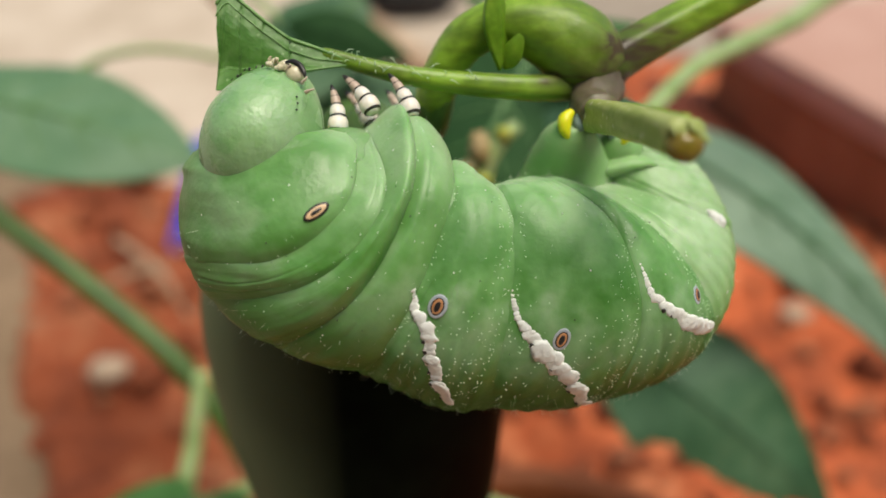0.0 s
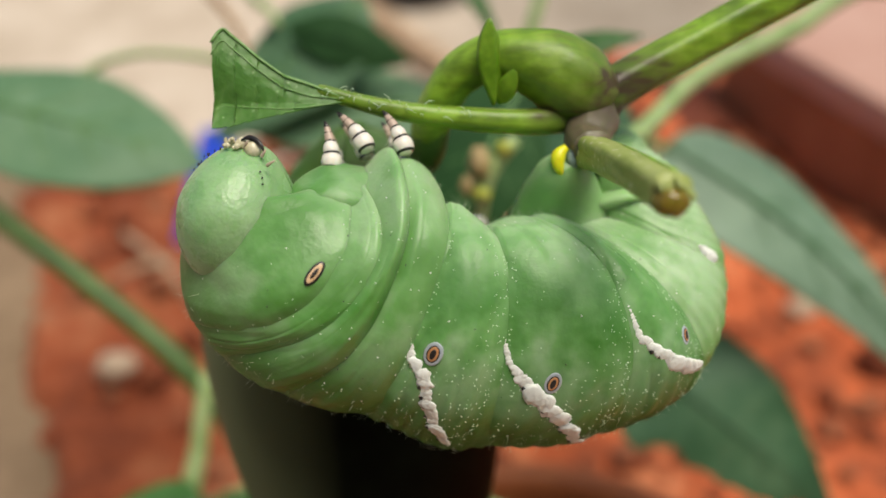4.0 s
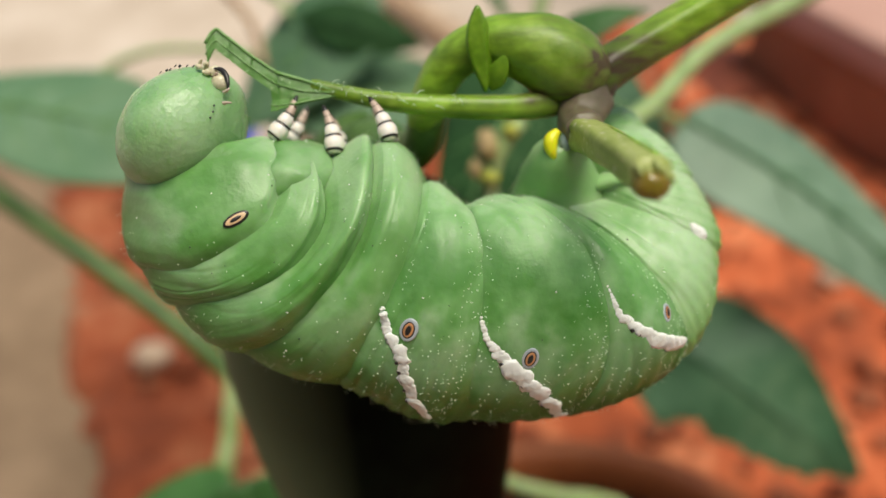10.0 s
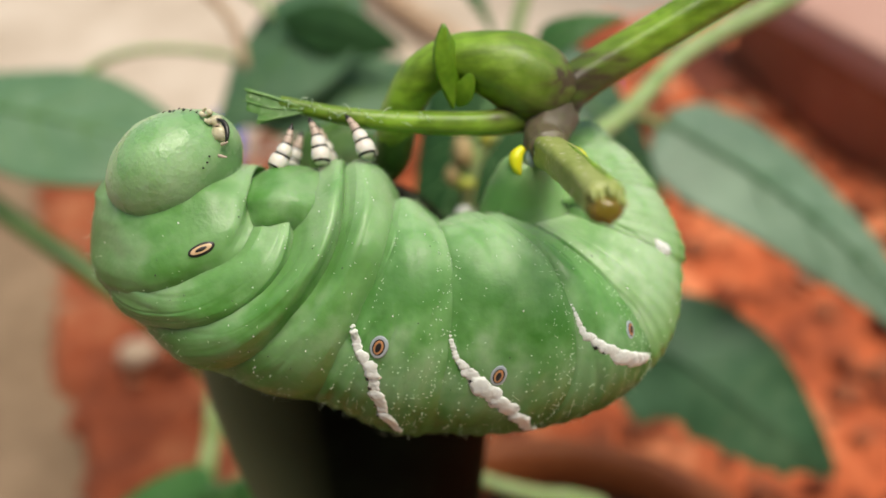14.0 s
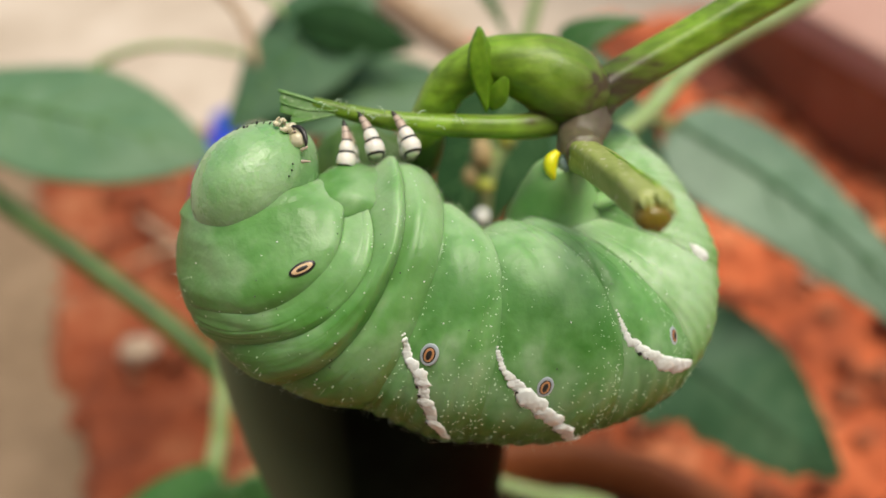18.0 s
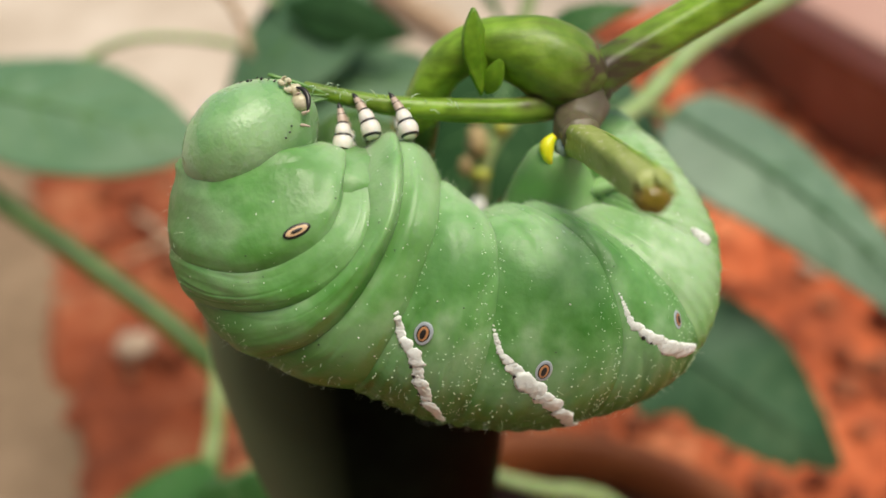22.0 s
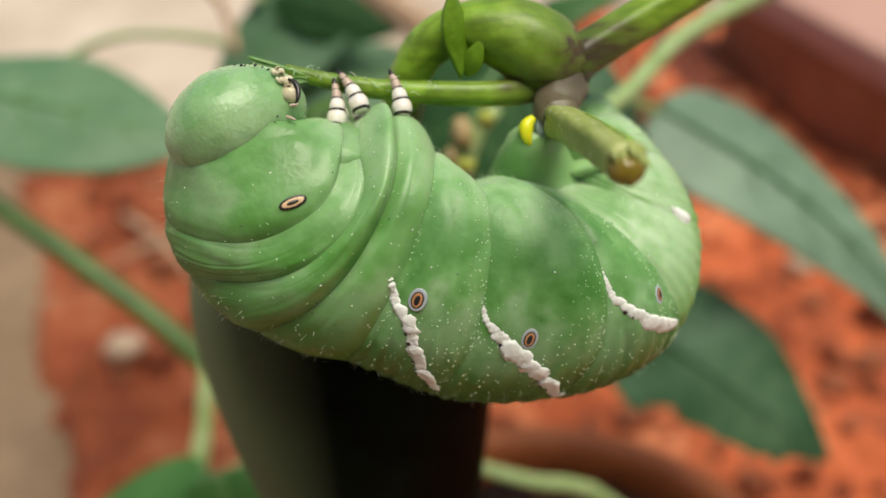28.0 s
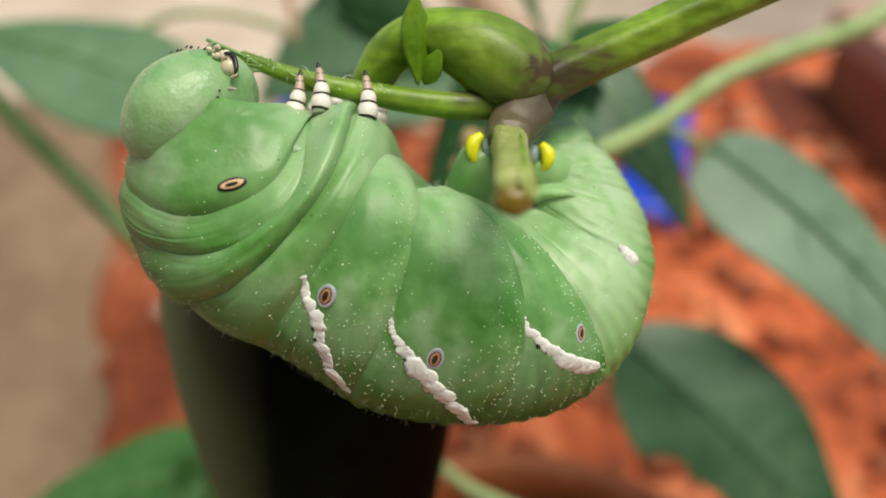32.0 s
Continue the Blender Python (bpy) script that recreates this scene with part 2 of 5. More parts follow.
CUTEND = material("cut_end", [(0.09, 0.065, 0.01), (0.20, 0.15, 0.02), (0.30, 0.17, 0.05)], 350, 3, 0.15, 0.0001, 1500, 0.2)
NODE = corky("brown_node", [(0.10, 0.085, 0.045), (0.18, 0.155, 0.085), (0.28, 0.25, 0.15)], ((0.02, 0.013, 0.012), (0.11, 0.085, 0.06)), 5.5)
LEAF = material("leaf_green", [(0.045, 0.16, 0.035), (0.08, 0.23, 0.06), (0.12, 0.29, 0.09)], 60, 4, 0.38, 0.0002, 500, 0.1, (0.3, 1, 0.2), 0.0005, varied=0.12, rough_to=0.5, thin=0.45)
DARKLEAF = material("dark_leaf_green", [(0.032, 0.095, 0.045), (0.065, 0.165, 0.08), (0.14, 0.26, 0.14)], 45, 4, 0.36, 0.0002, 500, varied=0.12, rough_to=0.5, thin=0.3)
# darker copy of the leaf green, with shade put into the colour
SHADELEAF = material("shaded_leaf_green", [(0.010, 0.040, 0.012), (0.022, 0.075, 0.022), (0.04, 0.11, 0.035)], 45, 4, 0.7, 0.0002, 500, spec=0.2, thin=0.1)
PALELEAF = material("grey_green_leaf", [(0.10, 0.235, 0.115), (0.16, 0.315, 0.17), (0.24, 0.40, 0.24)], 45, 4, 0.4, 0.0002, 500, varied=0.1, rough_to=0.55, thin=0.45)
# lighter copy of the grey-green leaf, with the sky's sheen put into it
MISTLEAF = material("sky_sheen_leaf", [(0.17, 0.29, 0.19), (0.25, 0.39, 0.27), (0.34, 0.48, 0.36)], 45, 4, 0.4, 0.0002, 500, rough_to=0.55, thin=0.35)
VEIN = material("leaf_vein", [(0.09, 0.22, 0.07), (0.14, 0.27, 0.10)], 200, 3, 0.45)
VEINED = material("bitten_leaf_vein", [(0.10, 0.25, 0.05), (0.16, 0.32, 0.09), (0.24, 0.40, 0.16)], 500, 3, 0.4)
BITTEN = material("bitten_leaf", [(0.07, 0.21, 0.035), (0.12, 0.29, 0.06), (0.18, 0.36, 0.10)], 350, 4, 0.42, 0.00008, 2200, 0.2, (0.4, 1, 0.2), 0.0006, spots=(1500, 0.16, (0.30, 0.48, 0.2)), thin=0.35)
SPROUT = material("young_leaf", [(0.13, 0.28, 0.015), (0.22, 0.40, 0.03), (0.30, 0.48, 0.06)], 350, 4, 0.36, 0.00008, 1500, 0.2, (0.4, 1, 0.2), 0.0006, thin=0.35)
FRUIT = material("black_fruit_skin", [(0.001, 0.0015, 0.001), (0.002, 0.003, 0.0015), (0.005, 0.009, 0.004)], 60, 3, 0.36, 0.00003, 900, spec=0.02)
# a dull grey-green streak down one side of the fruit, its pale sheen put into the colour
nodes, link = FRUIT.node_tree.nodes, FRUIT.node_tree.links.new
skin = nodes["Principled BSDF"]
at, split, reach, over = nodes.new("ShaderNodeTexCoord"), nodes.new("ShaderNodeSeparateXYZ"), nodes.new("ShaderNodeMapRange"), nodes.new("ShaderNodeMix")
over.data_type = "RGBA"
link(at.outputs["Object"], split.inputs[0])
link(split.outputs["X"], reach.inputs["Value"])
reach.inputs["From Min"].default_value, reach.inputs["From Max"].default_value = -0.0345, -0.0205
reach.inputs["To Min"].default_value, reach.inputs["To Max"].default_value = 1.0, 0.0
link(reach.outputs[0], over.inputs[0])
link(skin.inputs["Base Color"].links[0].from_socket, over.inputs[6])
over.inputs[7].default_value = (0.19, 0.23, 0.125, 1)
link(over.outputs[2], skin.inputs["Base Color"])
CALYX = material("calyx_green", [(0.03, 0.08, 0.012), (0.07, 0.15, 0.02)], 200, 3, 0.45)
SOIL = material("red_soil", [(0.08, 0.015, 0.006), (0.38, 0.085, 0.029), (0.64, 0.26, 0.125)], 20, 6, 0.95, 0.004, 140)
# the bed is darker along the kerb and brighter beyond the plant
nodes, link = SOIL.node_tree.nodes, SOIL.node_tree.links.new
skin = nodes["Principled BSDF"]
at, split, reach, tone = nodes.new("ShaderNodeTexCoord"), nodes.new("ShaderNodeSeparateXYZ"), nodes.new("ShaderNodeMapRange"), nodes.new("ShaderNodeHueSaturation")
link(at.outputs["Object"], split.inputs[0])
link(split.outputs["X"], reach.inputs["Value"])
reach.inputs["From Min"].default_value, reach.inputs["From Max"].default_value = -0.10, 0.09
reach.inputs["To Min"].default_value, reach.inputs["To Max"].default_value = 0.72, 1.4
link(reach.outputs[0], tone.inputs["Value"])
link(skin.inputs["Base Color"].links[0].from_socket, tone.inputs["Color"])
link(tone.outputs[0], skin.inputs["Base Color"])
CLAY = material("orange_clay", [(0.20, 0.045, 0.010), (0.30, 0.08, 0.02), (0.40, 0.13, 0.04)], 40, 5, 0.6, 0.0004, 300)
DARKSOIL = material("dark_soil", [(0.03, 0.010, 0.006), (0.08, 0.025, 0.012)], 80, 5, 0.95, 0.002, 200)
CLOD = material("red_soil_clod", [(0.11, 0.021, 0.008), (0.36, 0.085, 0.03), (0.60, 0.29, 0.16)], 50, 5, 0.95, 0.001, 300, varied=0.45)
# red soil darkened by the planter's shade
SHADESOIL = material("shaded_red_soil", [(0.04, 0.010, 0.006), (0.15, 0.032, 0.015), (0.28, 0.08, 0.035)], 70, 5, 0.9, 0.002, 200)
PEBBLE = material("pale_pebble", [(0.40, 0.27, 0.18), (0.60, 0.46, 0.34)], 120, 4, 0.8, 0.0005, 400)
KERB = material("brown_clay", [(0.145, 0.092, 0.052), (0.215, 0.142, 0.085), (0.295, 0.20, 0.125)], 30, 6, 0.9, 0.0008, 220)
FLOOR = material("tan_concrete", [(0.42, 0.33, 0.25), (0.55, 0.45, 0.36), (0.64, 0.54, 0.45)], 18, 6, 0.9, 0.0008, 200)
FLOOR_SHADE = (0.135, 0.54)
# a broad grey-brown shade beside the planter, put into the concrete's colour
nodes, link = FLOOR.node_tree.nodes, FLOOR.node_tree.links.new
surface = nodes["Principled BSDF"]
at, ragged, off, far, reach, tone = nodes.new("ShaderNodeTexCoord"), nodes.new("ShaderNodeTexNoise"), nodes.new("ShaderNodeVectorMath"), nodes.new("ShaderNodeVectorMath"), nodes.new("ShaderNodeMapRange"), nodes.new("ShaderNodeHueSaturation")
ragged.inputs["Scale"].default_value = 14
link(at.outputs["Object"], ragged.inputs["Vector"])
off.operation, off.inputs[1].default_value, off.inputs[2].default_value = "MULTIPLY_ADD", (0.12, 0.12, 0), (-FLOOR_SHADE[0] - 0.06, -FLOOR_SHADE[1] - 0.06, 0)
link(ragged.outputs["Color"], off.inputs[0])
total = nodes.new("ShaderNodeVectorMath")
link(at.outputs["Object"], total.inputs[0])
link(off.outputs[0], total.inputs[1])
far.operation = "LENGTH"
link(total.outputs[0], far.inputs[0])
link(far.outputs["Value"], reach.inputs["Value"])
reach.inputs["From Min"].default_value, reach.inputs["From Max"].default_value = 0.05, 0.17
reach.inputs["To Min"].default_value, reach.inputs["To Max"].default_value = 0.56, 1.0
link(reach.outputs[0], tone.inputs["Value"])
link(surface.inputs["Base Color"].links[0].from_socket, tone.inputs["Color"])
link(tone.outputs[0], surface.inputs["Base Color"])
POT = material("terracotta", [(0.27, 0.085, 0.034), (0.35, 0.12, 0.052), (0.43, 0.165, 0.08)], 25, 5, 0.75, 0.0006, 250)
# paler pink than the wall, with the light on the rim put in
POTRIM = material("lit_rim_pink", [(0.46, 0.25, 0.195), (0.56, 0.34, 0.28)], 25, 5, 0.75, 0.0006, 250)
BLUE = material("blue_plastic", [(0.008, 0.035, 0.42), (0.015, 0.07, 0.60)], 80, 3, 0.3)
STICK = material("dry_stick", [(0.20, 0.11, 0.06), (0.45, 0.30, 0.19), (0.62, 0.47, 0.34)], 120, 4, 0.85, 0.0006, 500)
DARKPLASTIC = material("black_plastic", [(0.01, 0.01, 0.012), (0.03, 0.03, 0.032)], 80, 3, 0.35)
RED = material("orange_red_petal", [(0.70, 0.10, 0.02), (0.85, 0.20, 0.04)], 150, 3, 0.5)
BUD = material("brown_bud", [(0.20, 0.17, 0.05), (0.40, 0.28, 0.13), (0.50, 0.42, 0.22)], 300, 3, 0.6)
YELLOWBUD = material("yellow_bud", [(0.28, 0.32, 0.03), (0.50, 0.50, 0.08)], 400, 3, 0.5)
HAIR = material("pale_hair", [(0.55, 0.62, 0.45), (0.70, 0.75, 0.6)], 500, 2, 0.4)


# ---- mesh helpers ----
def part(name, bm, mat, parent=None, label="", smooth=True):
    """Links a bmesh as one mesh object under its thing."""
    me = bpy.data.meshes.new(name)
    bmesh.ops.recalc_face_normals(bm, faces=bm.faces)
    bm.to_mesh(me)
    bm.free()
    for p in me.polygons:
        p.use_smooth = smooth
    me.materials.append(mat)
    ob = new(name, me)
    ob.parent = parent
    if label:
        ob["label"] = label
    return ob


def thing(name, m, label, category, group="", kind=""):
    ob = new(name)
    ob.empty_display_size = 0.005
    ob.matrix_world = m
    return tagged(ob, label, category, group, kind)


def grid(bm, rows, closed=True, caps=True):
    """Skins rows of points (each a ring or a strip)."""
    made = [[bm.verts.new(p) for p in row] for row in rows]
    for a, b in zip(made, made[1:]):
        k = len(a)
        for i in range(k if closed else k - 1):
            j = (i + 1) % k
            bm.faces.new((a[i], a[j], b[j], b[i]))
    if closed and caps:
        for row in (made[0], made[-1]):
            c = bm.verts.new(sum((v.co for v in row), Vector()) / len(row))
            for i in range(len(row)):
                bm.faces.new((row[i], row[(i + 1) % len(row)], c))
    return made


def spline(points, n):
    """n points and values along a smooth curve through the given tuples."""
    pts = [np.array(p, float) for p in points]
    pts = [2 * pts[0] - pts[1], *pts, 2 * pts[-1] - pts[-2]]
    out = []
    for k in range(n):
        u = k / (n - 1) * (len(pts) - 3)
        i = min(int(u), len(pts) - 4)
        u -= i
        p0, p1, p2, p3 = pts[i:i + 4]
        out.append(0.5 * ((2 * p1) + (p2 - p0) * u + (2 * p0 - 5 * p1 + 4 * p2 - p3) * u * u + (3 * p1 - p0 - 3 * p2 + p3) * u ** 3))
    return out


def tube(bm, points, n=24, sides=14, ribs=0.0, rib_count=5, wobble=0.0, seed=0, caps=True):
    """A tapered stem through (x, y, z, radius) in mm."""
    line = spline(points, n)
    rows = []
    side = None
    for k, p in enumerate(line):
        a, b = line[max(0, k - 1)], line[min(n - 1, k + 1)]
        d = Vector(b[:3] - a[:3]).normalized()
        if side is None:
            side = d.orthogonal().normalized()
        side = (side - d * side.dot(d)).normalized()
        other = d.cross(side)
        row = []
        for i in range(sides):
            t = 2 * math.pi * i / sides
            r = p[3] * (1 + ribs * math.cos(rib_count * t)) 
            if wobble:
                r *= 1 + wobble * noise.noise(Vector((p[0] * 0.35 + seed, p[1] * 0.35 + i * 0.6, p[2] * 0.35)))
            row.append((Vector(p[:3]) + (side * math.cos(t) + other * math.sin(t)) * r) * MM)
        rows.append(row)
    grid(bm, rows, caps=caps)
    return bm


def blob(bm, centre, radii, turn=None, seg=14, ring=8, rough=0.0, seed=0.0, freq=2.0):
    """An ellipsoid in mm, uneven if rough."""
    rows = []
    turn = turn or Matrix.Identity(3)
    for j in range(ring + 1):
        v = math.pi * (0.02 + 0.96 * j / ring)
        row = []
        for i in range(seg):
            t = 2 * math.pi * i / seg
            d = Vector((math.cos(t) * math.sin(v), math.sin(t) * math.sin(v), math.cos(v)))
            k = 1 + rough * noise.noise(d * freq + Vector((seed, seed * 1.7, 3)))
            row.append((Vector(centre) + turn @ Vector((d.x * radii[0], d.y * radii[1], d.z * radii[2])) * k) * MM)
        rows.append(row)
    grid(bm, rows)
    return bm


# ---- the ground ----
bm = bmesh.new()
line = [-40, -12, -4, -1.5, -0.8, -0.5, -0.3, -0.15, 0, 0.15, 0.3, 0.45, 0.6, 0.8, 1.2, 2, 5, 12, 40]
grid(bm, [[Vector((x, y, -0.004 + 0.0006 * noise.noise(Vector((x * 9, y * 9, 0))))) for x in line] for y in line], closed=False)
tagged(part("ground", bm, FLOOR), "pale tan concrete floor, rough and bare", "ground", kind="structure")


def soil_height(x, y):
    p = Vector((x * 14, y * 14, 1))
    return 0.011 + 0.008 * noise.noise(p) + 0.006 * noise.noise(p * 3) + 0.004 * noise.noise(p * 9)


def bed_left(y):
    return -0.110 - 0.31 * (y - 0.13) - 0.13 * max(0.0, y - 0.13) + 0.006 * noise.noise(Vector((y * 25, 2, 0)))


def bed_end(x):
    k = min(1.0, max(0.0, (x + 0.14) / 0.22))
    return 0.325 + 0.085 * k * k * (3 - 2 * k) + 0.06 * min(1.0, max(0.0, (x - 0.035) / 0.06)) + 0.008 * noise.noise(Vector((x * 30, 7, 0)))


def bed_right(y):
    return 0.215


bm = bmesh.new()
rows = []
for j in range(131):
    y0 = -0.12 + 0.53 * j / 130
    lo, hi = bed_left(y0), bed_right(y0)
    row = []
    for i in range(111):
        u = i / 110
        x = lo + (hi - lo) * u
        y = -0.12 + (bed_end(x) + 0.12) * j / 130
        drop = max(0.0, 1 - min(u, 1 - u) * 22) ** 2 * 0.022 + max(0.0, 1 - (bed_end(x) - y) * 18) ** 2 * 0.022
        row.append(Vector((x, y, soil_height(x, y) - drop)))
    rows.append(row)
grid(bm, rows, closed=False)
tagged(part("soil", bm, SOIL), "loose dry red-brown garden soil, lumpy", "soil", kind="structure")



def slab(bm, m, x0, x1, y0, y1, z0, z1, bevel=0.004):
    made = bmesh.ops.create_cube(bm, size=1)["verts"]
    for v in made:
        v.co = m @ Vector((x0 if v.co.x < 0 else x1, y0 if v.co.y < 0 else y1, z0 if v.co.z < 0 else z1))
    edges = {e for v in made for e in v.link_edges}
    bmesh.ops.bevel(bm, geom=list(edges), offset=bevel, segments=3, affect="EDGES", profile=0.6)


planter = thing("planter", pose(0.139, 0.363, -0.004, 0, 0, -70), "terracotta planter with a thick pale pink rim, sunlit", "planter")
bm = bmesh.new()
slab(bm, Matrix.Identity(4), 0, 0.46, 0.004, 0.136, 0, 0.051)
part("wall", bm, POT, planter)
bm = bmesh.new()
slab(bm, Matrix.Identity(4), -0.004, 0.464, 0, 0.140, 0.0515, 0.066, 0.003)
part("rim", bm, POTRIM, planter, "worn rim, the light on it put into a pale pink")

# ---- brown clay kerb beside the soil ----
bm = bmesh.new()
rows = []
for j in range(40):
    y = -0.3 + 0.63 * j / 39
    hi = bed_left(max(y, -0.12)) + 0.004
    edge = 1.0 if j in (0, 39) else 0.0
    rows.append([Vector((hi - w, y, 0.007 - drop - 0.012 * edge + 0.001 * noise.noise(Vector((w * 40, y * 40, 0))))) for w, drop in ((0, 0.010), (0.004, 0.002), (0.01, 0), (0.05, 0), (0.12, 0), (0.25, 0), (0.40, 0), (0.402, 0.011))])
grid(bm, rows, closed=False)
tagged(part("kerb", bm, KERB), "brown clay kerb along the soil, worn smooth", "kerb", kind="structure")

# ---- an unseen plain wall behind the eye, added to block sky light ----
bm = bmesh.new()
slab(bm, Matrix.Identity(4), -3.0, 3.0, -0.62, -0.50, -0.004, 0.7, 0.01)
tagged(part("sky_block_wall", bm, KERB), "plain brown wall added out of view to block sky light", "wall", kind="structure")

# ---- clay bowl sunk into the soil ----
bowl = thing("clay_bowl", pose(0.0204, 0.051, 0.0), "orange clay bowl with a rounded lip, standing on the soil", "bowl")
prof = [(0.052, -0.004), (0.057, 0.008), (0.060, 0.020), (0.0615, 0.028), (0.0645, 0.0325), (0.0675, 0.0335), (0.070, 0.0315), (0.069, 0.028), (0.065, 0.020), (0.057, -0.004)]
bm = bmesh.new()
grid(bm, [[Vector((r * math.cos(2 * math.pi * i / 72), r * math.sin(2 * math.pi * i / 72), z + 0.0004 * noise.noise(Vector((i * 0.3, z * 90, 1))))) for i in range(72)] for r, z in prof], caps=False)
part("bowl_wall", bm, CLAY, bowl)
bm = bmesh.new()
grid(bm, [[Vector((r * math.cos(2 * math.pi * i / 40), r * math.sin(2 * math.pi * i / 40), 0.022 + 0.002 * noise.noise(Vector((r * 60, i * 0.4, 0))))) for i in range(40)] for r in (0.0605, 0.045, 0.03, 0.015, 0.004)])
part("potting_soil", bm, DARKSOIL, bowl, "dark brown soil")

# ---- the pepper plant ----
NODE_AT = Vector((12, 55.5, 13.5))
plant = thing("pepper_plant", VIEW @ pose(*(NODE_AT * MM)), "green pepper plant with bitten leaves and a dark fruit", "plant")


def stem(name, points, mat, label="", n=24, sides=14, parent=None, **more):
    shift = NODE_AT
    bm = tube(bmesh.new(), [(p[0] - shift.x, p[1] - shift.y, p[2] - shift.z, p[3]) for p in points], n, sides, **more)
    return part(name, bm, mat, parent or plant, label)


def leaf(name, base, tip, facing, width, mat, label="", bend=0.1, fold=0.12, bites=(), n=26, m=9, sway=0.0, parent=None, veins=True, shape=0.42, ripple=0.03, vein_mat=None):
    """A pointed leaf from base to tip in mm: blade with thickness, midrib and side veins. bites: (along, across, radius) notches."""
    base, tip = Vector(base) - NODE_AT, Vector(tip) - NODE_AT
    along = tip - base
    size = along.length
    d = along.normalized()
    f = Vector(facing)
    f = (f - d * f.dot(d)).normalized()
    s = d.cross(f)

    def spot(u, v, lift=0.0):
        w = width * (math.sin(math.pi * u ** shape) ** 0.85) * (1 - 0.15 * u)
        rise = bend * size * math.sin(math.pi * u) - fold * abs(v) * w + ripple * w * math.sin(u * 17 + v * 2.5) * abs(v)
        return base + d * (size * u) + s * (v * w + sway * size * math.sin(math.pi * u)) + f * (rise + lift)

    bm = bmesh.new()
    top, low = {}, {}
    for j in range(n + 1):
        u = 0.004 + 0.992 * j / n
        for i in range(-m, m + 1):
            v = i / m
            gone = False
            for a, c, r in bites:
                if (u - a) ** 2 + ((v - c) * width / size) ** 2 < r * r * (1 + 0.5 * noise.noise(Vector((u * 30, v * 9, 0)))):
                    gone = True
            if gone:
                continue
            top[j, i] = bm.verts.new(spot(u, v, 0.16) * MM)
            low[j, i] = bm.verts.new(spot(u, v, -0.16) * MM)
    cells = [(j, i) for j in range(n) for i in range(-m, m) if all(k in top for k in ((j, i), (j + 1, i), (j, i + 1), (j + 1, i + 1)))]
    seen = {}
    for j, i in cells:
        q = [(j, i), (j, i + 1), (j + 1, i + 1), (j + 1, i)]
        bm.faces.new([top[k] for k in q])
        bm.faces.new([low[k] for k in reversed(q)])
        for a, b in zip(q, q[1:] + q[:1]):
            seen[a, b] = 1
    for a, b in seen:
        if (b, a) not in seen:
            bm.faces.new((top[b], top[a], low[a], low[b]))
    bmesh.ops.delete(bm, geom=[v for v in bm.verts if not v.link_faces], context="VERTS")
    ob = part(name, bm, mat, parent or plant, label)
    if veins:
        bm = bmesh.new()
        tube(bm, [(*spot(u, 0, 0.25), 0.75 * (1 - 0.8 * u) * size / 60) for u in (0.0, 0.3, 0.6, 0.97)], 14, 6)
        for k in range(1, 6):
            for side in (-1, 1):
                u = 0.1 + 0.14 * k
                tube(bm, [(*spot(u + 0.14 * q, side * 0.85 * q, 0.2), 0.3 * (1.1 - q) * size / 60) for q in (0.0, 0.5, 1.0)], 6, 5)
        part("midrib", bm, vein_mat or VEIN, ob)
    return ob


# the branch that carries everything leaves the view and comes down beside the bed
stem("branch", [(11.5, 55.3, 13.3, 1.8), (14.5, 55.4, 15.2, 1.6), (20, 55.2, 18.2, 1.5), (27, 55, 22.0, 1.55), (37, 56, 27.6, 1.9), (48, 57, 33, 2.3), (74, 60, 42, 2.8), (90, 70, 38, 3.2), (95, 100, 0, 3.8), (95, 190, -115, 4.5)], STEM, "thick ridged green branch", n=90, sides=28, ribs=0.06, rib_count=6)
bm = blob(bmesh.new(), (0, 0.2, 0), (2.0, 2.0, 2.1), None, 32, 18, 0.22, 3, 2.4)
part("branch_node", bm, NODE, plant, "dark brown corky node")
stem("node_collar", [(11.4, 54.6, 12.0, 2.0), (10.9, 53.2, 10.8, 1.75), (10.5, 52.0, 9.9, 1.5), (10.7, 50.2, 9.25, 1.35)], NODE, n=24, sides=28, wobble=0.12)
# cut side shoot, pointing at the eye
stub = stem("cut_shoot", [(10.3, 52.6, 9.6, 1.3), (10.8, 49, 8.8, 1.15), (11.4, 43, 7.3, 1.08), (12.0, 36.6, 5.5, 1.08)], CUT, "cut green side shoot with a ragged end", n=36, sides=30, ribs=0.09, rib_count=4, wobble=0.12)
o = Vector((12.0, 36.4, 5.4)) - NODE_AT
bm = blob(bmesh.new(), tuple(o + Vector((-0.05, 0.15, -0.32))), (0.98, 0.85, 0.82), None, 22, 12, 0.12, 5, 2)
part("cut_end", bm, CUTEND, stub, "moist yellow-brown cut face")
for k, (x, z, l, w) in enumerate(((-0.68, 0.6, 0.5, 0.30), (-0.25, 0.5, 0.95, 0.26), (0.2, 0.72, 0.5, 0.30), (0.6, 0.45, 0.6, 0.32), (0.9, 0.05, 0.35, 0.24))):
    bm = tube(bmesh.new(), [(*(o + Vector((x, 0.9, z + 0.15))), w), (*(o + Vector((x, -0.1, z))), w * 0.85), (*(o + Vector((x + 0.05, -0.6, z - l))), 0.04)], 10, 8, wobble=0.2, seed=k)
    part("torn_rim", bm, CUT, stub, "torn tooth of bark")
